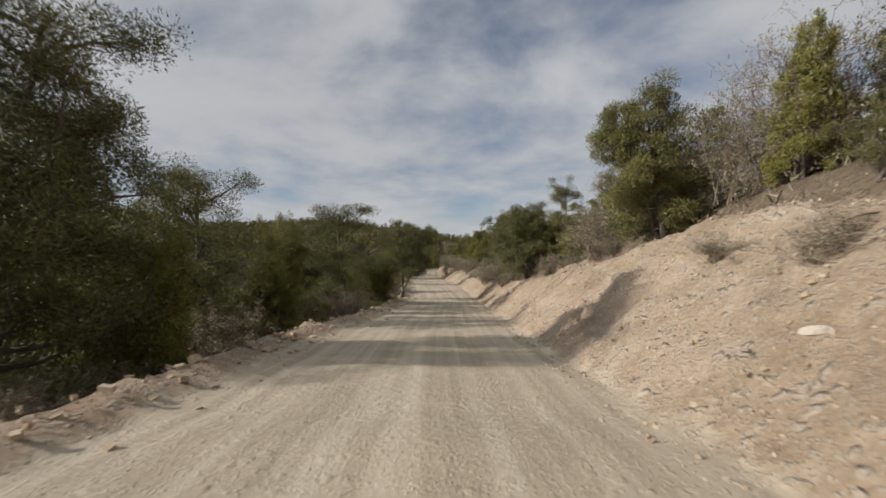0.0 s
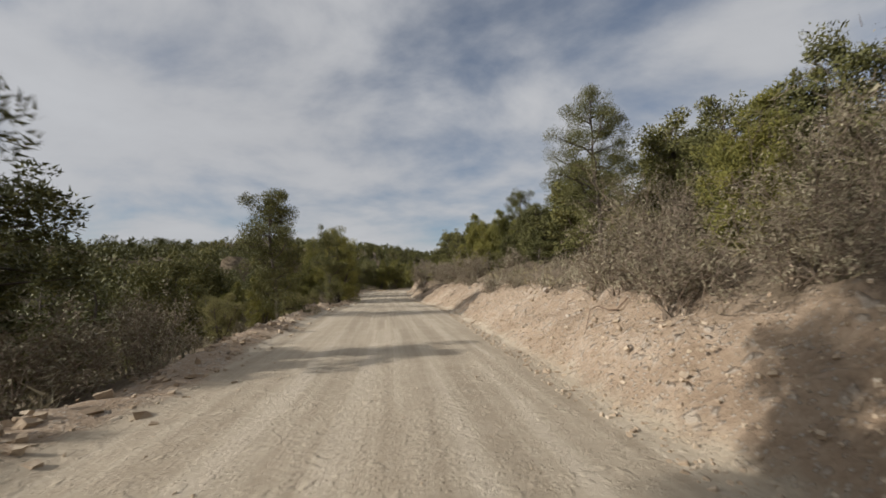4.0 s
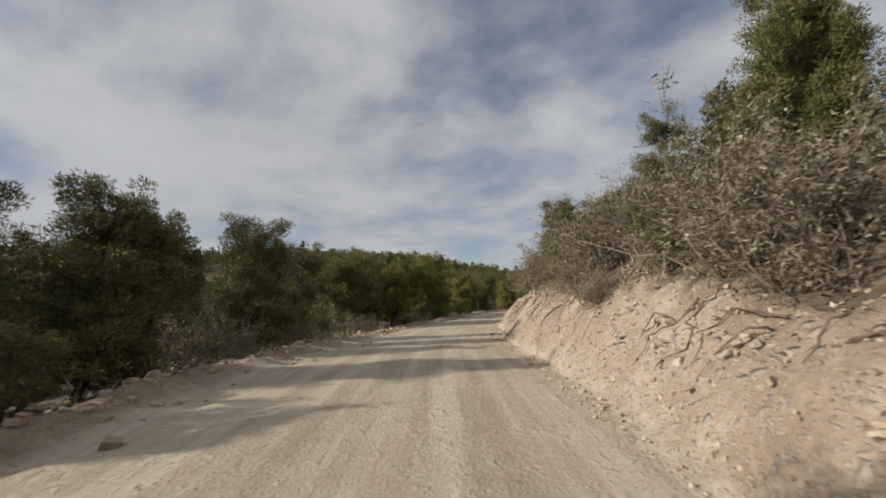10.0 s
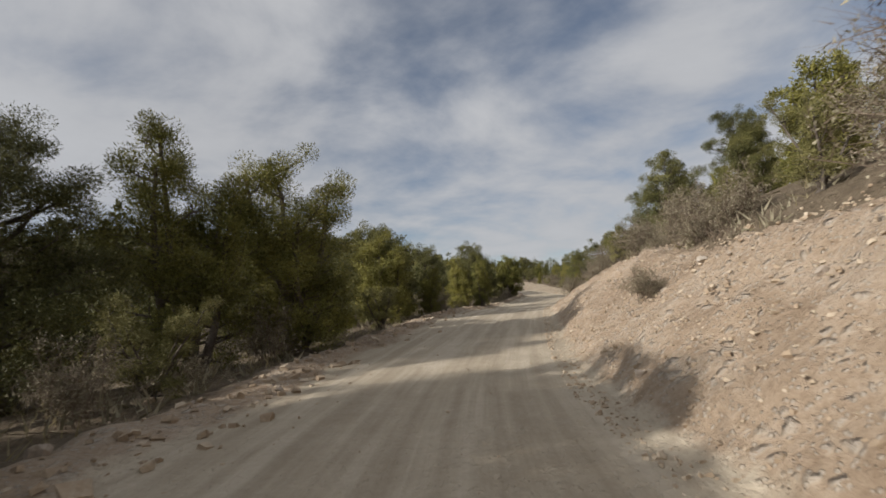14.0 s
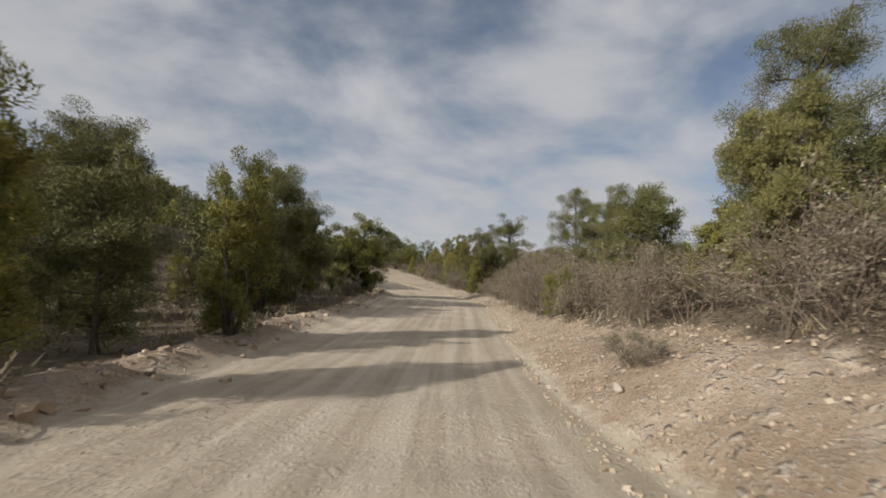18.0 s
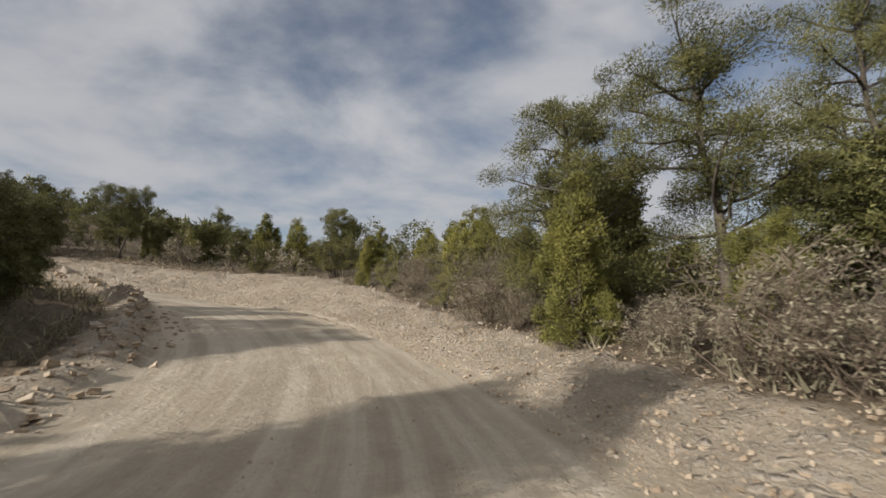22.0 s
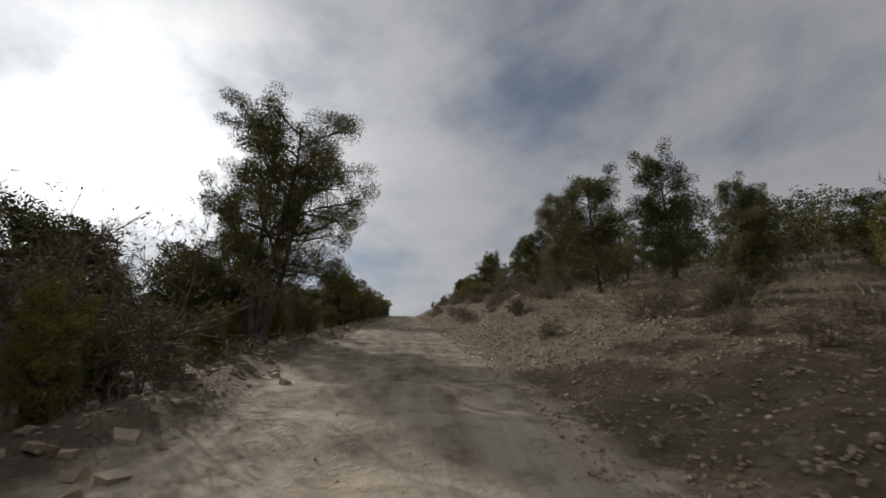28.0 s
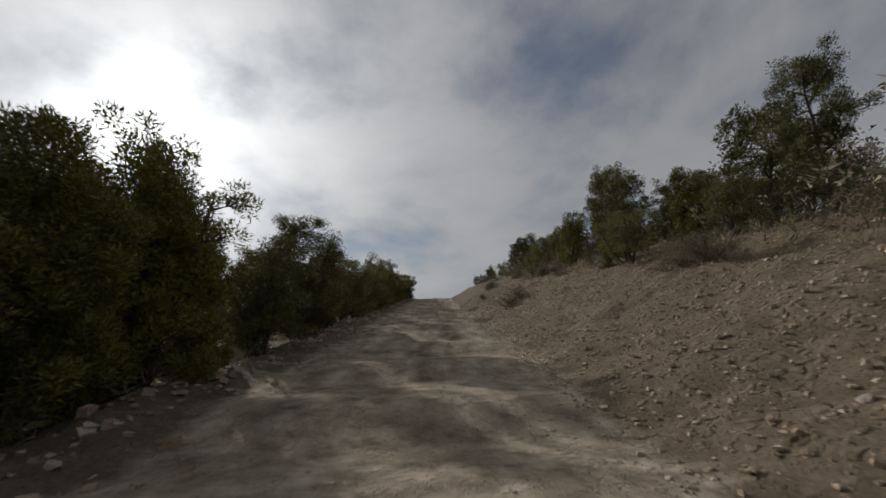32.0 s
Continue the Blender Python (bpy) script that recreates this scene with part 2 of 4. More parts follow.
    warp = n.new("ShaderNodeTexNoise")
    warp.inputs["Scale"].default_value = 3.0
    l.new(geo.outputs["Position"], warp.inputs["Vector"])
    bent = n.new("ShaderNodeVectorMath")
    bent.operation = "MULTIPLY_ADD"
    l.new(warp.outputs["Color"], bent.inputs[0])
    bent.inputs[1].default_value = (0.35, 0.35, 0.35)
    l.new(geo.outputs["Position"], bent.inputs[2])
    l.new(bent.outputs[0], cobbles.inputs["Vector"])
    lump = n.new("ShaderNodeMapRange")
    l.new(cobbles.outputs["Distance"], lump.inputs["Value"])
    lump.inputs["From Min"].default_value, lump.inputs["From Max"].default_value = 0.42, 0.2
    lumps = mathn("MULTIPLY", lump.outputs[0], mathn("GREATER_THAN", mid, 0.5))
    stone_col = ramp(grit, [(0.35, (0.36, 0.30, 0.235)), (0.5, (0.46, 0.40, 0.33)), (0.65, (0.56, 0.50, 0.43))])
    grey = ramp(soil_blend, [(0.38, (0.255, 0.205, 0.15)), (0.52, (0.36, 0.298, 0.222)), (0.68, (0.47, 0.40, 0.31))])
    rubble = n.new("ShaderNodeAttribute")
    rubble.attribute_name = "rubble"
    bank = mixc(mathn("MULTIPLY", mathn("MAXIMUM", chips, lumps), 0.7), mixc(rubble.outputs["Fac"], bank, grey), stone_col)
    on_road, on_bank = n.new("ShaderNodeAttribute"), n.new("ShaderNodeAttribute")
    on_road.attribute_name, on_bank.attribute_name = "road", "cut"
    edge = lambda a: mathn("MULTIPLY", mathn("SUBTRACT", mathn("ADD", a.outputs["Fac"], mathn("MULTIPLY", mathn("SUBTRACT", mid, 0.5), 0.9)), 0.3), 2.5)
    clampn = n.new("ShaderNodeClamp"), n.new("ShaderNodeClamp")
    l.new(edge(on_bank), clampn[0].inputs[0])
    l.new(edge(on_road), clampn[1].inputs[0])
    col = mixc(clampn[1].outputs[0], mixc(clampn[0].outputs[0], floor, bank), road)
    l.new(col, bsdf.inputs["Base Color"])
    rough_here = mathn("SUBTRACT", 1.0, mathn("MULTIPLY", clampn[1].outputs[0], 0.85))
    h = mathn("ADD", mathn("MULTIPLY", mathn("MULTIPLY", fine, 0.55), mathn("ADD", 0.1, mathn("MULTIPLY", rough_here, 0.9))), mathn("ADD", mathn("MULTIPLY", mathn("MULTIPLY", grit, 0.3), mathn("ADD", 0.3, mathn("MULTIPLY", rough_here, 0.7))), mathn("MULTIPLY", rough_here, mathn("ADD", mathn("MULTIPLY", chips, 0.8), mathn("MULTIPLY", lumps, 0.9)))))
    b = n.new("ShaderNodeBump")
    b.inputs["Strength"].default_value, b.inputs["Distance"].default_value = 0.9, 0.08
    l.new(h, b.inputs["Height"])
    l.new(b.outputs[0], bsdf.inputs["Normal"])
    return m


# ---- the lie of the land, along the track ----
rng = np.random.default_rng(7)
R = np.array(ROWS)
EYE = 1.5                                     # height of the lens over the road
DT = 0.05
tt = np.arange(0, 32 + DT / 2, DT)
line = np.stack([np.interp(tt, R[:, 0], R[:, k]) for k in (1, 2, 3)], 1)


def smooth(a, w):
    k = np.hanning(w)
    k /= k.sum()
    pad = np.concatenate([a[:1] + (a[:1] - a[w // 2:0:-1]) * 1.0, a, a[-1:] + (a[-1:] - a[-2:-w // 2 - 1:-1])])
    return np.stack([np.convolve(pad[:, c], k, "same")[w // 2:w // 2 + len(a)] for c in range(a.shape[1])], 1)


line = smooth(line, 41)
line[:, 2] -= EYE
head0, head1 = line[4] - line[0], line[-1] - line[-5]
head0, head1 = head0 / np.linalg.norm(head0[:2]), head1 / np.linalg.norm(head1[:2])
back = np.arange(-60, -0.1, 0.5)
before = line[0] + back[:, None] * np.array([head0[0], head0[1], -0.02])
ahead = np.arange(0.5, 170, 0.5)
rise = np.where(ahead < 60, 0.125 * ahead, 7.5 + (0.125 * (ahead - 60) - 0.0022 * (ahead - 60) ** 2))
rise = np.where(ahead > 100, np.interp(100, ahead, rise) - 0.03 * (ahead - 100), rise)
after = line[-1] + np.stack([head1[0] * ahead, head1[1] * ahead, rise], 1)
TRACK = np.concatenate([before, line, after])
TRACK_T = np.concatenate([back / 10.0, tt, 32 + ahead / 8.0])
tang = np.gradient(TRACK[:, :2], axis=0)
tang /= np.linalg.norm(tang, axis=1, keepdims=True)

# seconds on the way, foot of the bank, height of the bank, its steepness, slope above
RIGHT = np.array([
    (0, 2.6, 4.1, 0.85, 0.45), (1.2, 2.6, 3.4, 0.8, 0.42), (3, 3.0, 2.4, 0.9, 0.34), (4, 2.8, 2.1, 0.95, 0.3), (4.8, 2.6, 1.6, 1.0, 0.25),
    (6.2, 3.0, 1.4, 0.7, 0.25), (7.5, 3.1, 1.8, 0.7, 0.3), (9, 2.5, 1.7, 0.8, 0.33), (10.5, 2.3, 1.7, 1.3, 0.4),
    (12, 2.3, 2.1, 1.7, 0.42), (13.5, 2.3, 2.3, 1.4, 0.45), (15, 1.9, 2.8, 0.8, 0.42), (16.5, 1.9, 2.6, 0.8, 0.38),
    (18, 2.1, 1.9, 0.62, 0.33), (19.5, 2.5, 1.1, 0.55, 0.28)])
RIGHT = np.concatenate([RIGHT, np.array([
    (21, 2.7, 0.4, 0.4, 0.12), (22.5, 2.5, 0.5, 0.24, 0.1), (24, 1.8, 0.5, 0.22, 0.07), (24.8, 1.6, 0.8, 0.22, 0.07), (25.7, 1.6, 1.6, 0.3, 0.06),
    (27, 1.9, 1.4, 0.3, 0.10), (28.5, 2.1, 1.0, 0.33, 0.14), (30, 2.2, 2.0, 0.42, 0.22), (32, 2.2, 2.5, 0.48, 0.25), (60, 2.2, 2.5, 0.48, 0.2)])])
# seconds, road edge, berm height, fall beyond, depth of the valley, far ridge
LEFT = np.array([
    (0, 3.2, 0.22, 0.55, 9, 8), (3, 3.2, 0.3, 0.5, 8, 9), (5, 3.3, 0.12, 0.3, 6, 10), (6.5, 3.3, 0.38, 0.45, 6, 10),
    (8, 3.4, 0.2, 0.3, 5, 9), (9.5, 3.6, 0.28, 0.25, 4, 7), (11, 4.0, 0.2, 0.2, 4, 3), (12.2, 3.8, 0.15, 0.15, 3, -2),
    (15, 3.2, 0.1, 0.1, 2.5, -4), (17.5, 3.2, 0.22, 0.12, 2.5, -3)])
LEFT = np.concatenate([LEFT, np.array([
    (19.5, 4.6, 0.28, 0.06, 1.5, -1), (21, 4.8, 0.3, 0.02, 1, 0), (22.5, 4.6, 0.34, 0.0, 0.5, 2), (24, 4.0, 0.42, -0.12, 0.5, 3), (25.2, 3.2, 0.7, -0.18, 0.5, 3),
    (26, 2.7, 0.9, -0.18, 0.5, 2), (27, 2.8, 0.7, -0.06, 0.5, 1), (28, 3.0, 0.3, 0.12, 2, -2), (30, 3.0, 0.2, 0.2, 3, -4), (60, 3.0, 0.2, 0.2, 3, -4)])])


def fbm(x, y, scale, seed=0):
    """A few waves that never line up, for the swell of the ground; -1 to 1."""
    out = np.zeros_like(x)
    g = np.random.default_rng(100 + seed)
    amp = 0.0
    for k in range(14):
        a, p = g.uniform(0, 6.283), g.uniform(0, 6.283)
        f = scale * (1.0 + 0.35 * k)
        w = 1.0 / (1 + 0.35 * k)
        out += w * np.sin((x * np.cos(a) + y * np.sin(a)) * f + p + 1.3 * np.sin((x * np.sin(a) - y * np.cos(a)) * f * 0.7 + p))
        amp += w * w
    return out / (2 * amp) ** 0.5 / 1.4


def track_place(x, y):
    """Seconds on the way, metres to the right of the track, and the road's height there; smooth where two stretches are as near."""
    x, y = np.atleast_1d(np.asarray(x, float)), np.atleast_1d(np.asarray(y, float))
    t, d, z, near = (np.empty(len(x)) for _ in range(4))
    C = TRACK[::6]
    CT, TG = TRACK_T[::6], tang[::6]
    for i in range(0, len(x), 4000):
        s = slice(i, i + 4000)
        dx, dy = x[s, None] - C[None, :, 0], y[s, None] - C[None, :, 1]
        dist = np.hypot(dx, dy)
        m = dist.min(1, keepdims=True)
        w = np.exp(-(dist - m) / (0.25 + 0.06 * m))
        w /= w.sum(1, keepdims=True)
        k = dist.argmin(1)
        r = np.arange(len(k))
        # distance to the segment line
        along = dx[r, k] * TG[k, 0] + dy[r, k] * TG[k, 1]
        side = dx[r, k] * TG[k, 1] - dy[r, k] * TG[k, 0]
        near[s] = m[:, 0]
        d[s] = np.sign(side) * np.hypot(side, np.maximum(np.abs(along) - 1.6, 0))
        t[s] = (w * CT).sum(1)
        z[s] = (w * C[:, 2]).sum(1)
    return t, d, z


def height(x, y, detail=True):
    x, y = np.atleast_1d(np.asarray(x, float)), np.atleast_1d(np.asarray(y, float))
    t, d, z = track_place(x, y)
    wob = fbm(x, y, 0.5, 1)
    foot, hb, sb, su = (np.interp(t, RIGHT[:, 0], RIGHT[:, k]) for k in (1, 2, 3, 4))
    foot = foot + 0.25 * wob
    hb = hb * (1 + 0.16 * fbm(x, y, 0.35, 2))
    e = np.maximum(d - foot, 0)
    run = hb / sb
    body = np.minimum(e, run) * sb
    body = body - 0.18 * hb * np.exp(-((e - run) / 0.6) ** 2) * (e > 0)      # rounded brow
    above = np.maximum(e - run, 0)
    up = body + su * 26 * (1 - np.exp(-above / 26)) + np.maximum(above - 30, 0) * np.interp(t, (20, 26), (0.10, 0.0))
    up = up - np.maximum(above - 170, 0) * np.interp(t, (20, 26), (0.10, 0.03))
    edge, berm, fall, depth, ridge = (np.interp(t, LEFT[:, 0], LEFT[:, k]) for k in (1, 2, 3, 4, 5))
    edge = edge + 0.3 * wob
    q = np.maximum(-d - edge, 0)
    heap = berm * (0.75 + 0.5 * fbm(x, y, 0.8, 3)) * np.exp(-((q - 0.55) / 0.5) ** 2) * (q > 0)
    down = np.where(fall > 0, -depth * (1 - np.exp(-np.maximum(fall, 1e-3) * np.maximum(q - 0.8, 0) / depth)), -fall * np.minimum(np.maximum(q - 0.8, 0), 12))
    hill = np.clip((q - 8) / 45, 0, 1)
    hill = hill * hill * (3 - 2 * hill) * (ridge + depth)
    crown = -0.0035 * np.minimum(d, 4) ** 2 * (np.abs(d) < 4)
    h = z + np.where(d > 0, up, heap + down + hill) + crown
    rough = np.clip((np.abs(d) - 2.2) / 2, 0, 1)
    h = h + 0.10 * rough * fbm(x, y, 1.9, 4) + 0.09 * rough * np.clip((8 - np.abs(d)) / 3, 0, 1) * fbm(x, y, 4.2, 8) + np.interp(t, (18, 22), (0.11, 0.05)) * np.clip((d - foot) / 0.5, 0, 1) * np.clip((run + 0.6 - e) / 0.6, 0, 1) * (fbm(x, y, 9.0, 9) + 1.6 * np.abs(fbm(x, y, 2.6, 10))) + 0.9 * np.clip((np.abs(d) - 14) / 30, 0, 1) * fbm(x, y, 0.09, 5)
    h = h + 0.02 * (1 - rough) * fbm(x, y, 1.2, 6)
    # wheel ruts
    h = h - 0.03 * (np.exp(-((d + 0.75 + 0.15 * wob) / 0.22) ** 2) + np.exp(-((d - 0.75 + 0.15 * wob) / 0.22) ** 2))
    on_bank = np.clip((d - foot + 0.9) / 0.4, 0, 1) * np.clip((run + 0.5 - e) / 1.0, 0, 1)
    on_bank = np.maximum(on_bank, np.clip(1.6 - np.abs(-d - edge - 0.4) / 0.8, 0, 1) * (d < 0))
    rubble = np.clip((t - 19) / 3, 0, 1)
    # Climb: both masks fade to the brown floor colour, painting shade onto the ground.
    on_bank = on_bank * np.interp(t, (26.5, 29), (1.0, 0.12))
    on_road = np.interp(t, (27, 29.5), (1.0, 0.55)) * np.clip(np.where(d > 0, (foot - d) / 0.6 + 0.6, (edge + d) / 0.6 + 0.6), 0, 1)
    return h, on_road, on_bank, rubble


def mesh_from(name, verts, faces, mat, smooth_faces=False):
    """faces: an array of triangles or quads."""
    verts, faces = np.asarray(verts, np.float32), np.asarray(faces, np.int32)
    me = bpy.data.meshes.new(name)
    k = faces.shape[1]
    me.vertices.add(len(verts))
    me.vertices.foreach_set("co", verts.ravel())
    me.loops.add(faces.size)
    me.loops.foreach_set("vertex_index", faces.ravel())
    me.polygons.add(len(faces))
    me.polygons.foreach_set("loop_start", np.arange(0, faces.size, k, dtype=np.int32))
    me.polygons.foreach_set("loop_total", np.full(len(faces), k, np.int32))
    me.polygons.foreach_set("use_smooth", np.full(len(faces), smooth_faces))
    me.materials.append(mat)
    me.update(calc_edges=True)
    return me


def build_ground():
    from mathutils.geometry import delaunay_2d_cdt
    cross = np.concatenate([np.arange(-13, -6, 0.9), np.arange(-6, -2.4, 0.36), np.arange(-2.4, 1.8, 0.55), np.arange(1.8, 7.6, 0.21), np.arange(8, 14, 0.8)])
    step = np.concatenate([[0], np.cumsum(np.hypot(*np.diff(TRACK[:, :2], axis=0).T))])
    at = np.arange(46, step[-1] - 90, 0.33)
    cx, cy = np.interp(at, step, TRACK[:, 0]), np.interp(at, step, TRACK[:, 1])
    tx, ty = np.interp(at, step, tang[:, 0]), np.interp(at, step, tang[:, 1])
    X = (cx[:, None] + ty[:, None] * cross[None]).ravel()
    Y = (cy[:, None] - tx[:, None] * cross[None]).ravel()
    D = np.tile(cross, len(at))
    X, Y = X + rng.uniform(-0.09, 0.09, len(X)), Y + rng.uniform(-0.09, 0.09, len(X))
    _, d, _ = track_place(X, Y)
    keep = np.abs(np.abs(d) - np.abs(D)) < 0.45
    pts = [np.stack([X[keep], Y[keep]], 1)]
    mid = TRACK[:, :2].mean(0)
    for size, lo, hi in ((2.6, 13.5, 62), (9, 62, 230), (60, 230, 900), (350, 900, 4200)):
        r = hi + 200 if hi < 900 else hi
        g = np.arange(-r, r + size, size)
        gx, gy = np.meshgrid(g + mid[0], g + mid[1])
        gx, gy = gx.ravel() + rng.uniform(-0.25, 0.25, gx.size) * size, gy.ravel() + rng.uniform(-0.25, 0.25, gy.size) * size
        dd = np.concatenate([np.abs(track_place(gx[i:i + 20000], gy[i:i + 20000])[1]) for i in range(0, len(gx), 20000)])
        ok = (dd > lo) & (dd < hi)
        pts.append(np.stack([gx[ok], gy[ok]], 1))
    P = np.concatenate(pts)
    got = delaunay_2d_cdt([Vector(p) for p in P.tolist()], [], [], 0, 1e-4)
    V = np.array([tuple(v) for v in got[0]])
    F = np.array([f for f in got[2] if len(f) == 3])
    h, on_road, on_bank, rubble = height(V[:, 0], V[:, 1])
    place = track_place(V[:, 0], V[:, 1])
    me = mesh_from("ground", np.column_stack([V, h]), F, ground_material(), True)
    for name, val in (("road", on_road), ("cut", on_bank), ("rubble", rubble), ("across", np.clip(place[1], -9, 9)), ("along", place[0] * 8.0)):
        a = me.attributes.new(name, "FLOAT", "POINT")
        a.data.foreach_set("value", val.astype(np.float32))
    if me.polygons[0].normal.z < 0:
        me.flip_normals()
    return tagged(new("ground", me), "pale gravel track, reddish cut bank and forest floor", "ground", kind="structure")


build_ground()


# ---- plants ----
def tube(points, radii, sides=5):
    """A tapered tube along points."""
    points = np.asarray(points, float)
    t = np.gradient(points, axis=0)
    t /= np.linalg.norm(t, axis=1, keepdims=True) + 1e-9
    ref = np.array([0.3, 0.1, 0.95]) if abs(t[0, 2]) < 0.8 else np.array([1.0, 0.1, 0])
    u = np.cross(t, ref)
    u /= np.linalg.norm(u, axis=1, keepdims=True) + 1e-9
    v = np.cross(t, u)
    a = np.arange(sides) * 2 * np.pi / sides
    ring = points[:, None] + np.asarray(radii)[:, None, None] * (np.cos(a)[None, :, None] * u[:, None] + np.sin(a)[None, :, None] * v[:, None])
    n = len(points)
    i, j = np.meshgrid(np.arange(n - 1), np.arange(sides), indexing="ij")
    q = np.stack([i * sides + j, i * sides + (j + 1) % sides, (i + 1) * sides + (j + 1) % sides, (i + 1) * sides + j], -1).reshape(-1, 4)
    return ring.reshape(-1, 3), q


def join(parts):
    vs, fs, o = [], [], 0
    for v, f in parts:
        vs.append(v)
        fs.append(np.asarray(f) + o)
        o += len(v)
    return np.concatenate(vs), np.concatenate(fs)


def blades(centres, count, spread, length, width, g, out=None, upward=0.3):
    """Small pointed leaves round each centre, pointing away from it."""
    n = len(centres) * count
    dirs = g.normal(size=(n, 3))
    dirs[:, 2] += upward
    if out is not None:
        dirs += np.repeat(out, count, 0) * 0.8
    dirs /= np.linalg.norm(dirs, axis=1, keepdims=True)
    base = np.repeat(centres, count, 0) + g.normal(size=(n, 3)) * spread * 0.55
    side = np.cross(dirs, g.normal(size=(n, 3)))
    side /= np.linalg.norm(side, axis=1, keepdims=True) + 1e-9
    ln = length * g.uniform(0.6, 1.3, (n, 1))
    wd = width * g.uniform(0.7, 1.3, (n, 1))
    v = np.stack([base - side * wd, base + side * wd, base + dirs * ln], 1).reshape(-1, 3)
    return v, np.arange(n * 3).reshape(-1, 3)


def limb(start, direction, length, g, bend=0.25, segs=4):
    p = [np.array(start, float)]
    d = np.array(direction, float)
    for _ in range(segs):
        d = d + g.normal(size=3) * bend
        d[2] += 0.06
        d /= np.linalg.norm(d)
        p.append(p[-1] + d * length / segs)
    return np.array(p)


def puffs(centres, radii, flat, count, length, width, g, upward=0.3):
    """Rounded clumps of small pointed leaves, thickest towards their outside."""
    n = len(centres) * count
    way = g.normal(size=(n, 3))
    way /= np.linalg.norm(way, axis=1, keepdims=True)
    r = np.repeat(radii, count)[:, None]
    base = np.repeat(centres, count, 0) + way * r * g.uniform(0, 1, (n, 1)) ** 0.45 * np.array([1, 1, flat])
    dirs = way * 0.9 + g.normal(size=(n, 3)) * 0.6
    dirs[:, 2] += upward
    dirs /= np.linalg.norm(dirs, axis=1, keepdims=True)
    side = np.cross(dirs, g.normal(size=(n, 3)))
    side /= np.linalg.norm(side, axis=1, keepdims=True) + 1e-9
    ln, wd = length * g.uniform(0.6, 1.3, (n, 1)), width * g.uniform(0.7, 1.3, (n, 1))
    v = np.stack([base - side * wd, base + side * wd, base + dirs * ln], 1).reshape(-1, 3)
    return v, np.arange(n * 3).reshape(-1, 3)


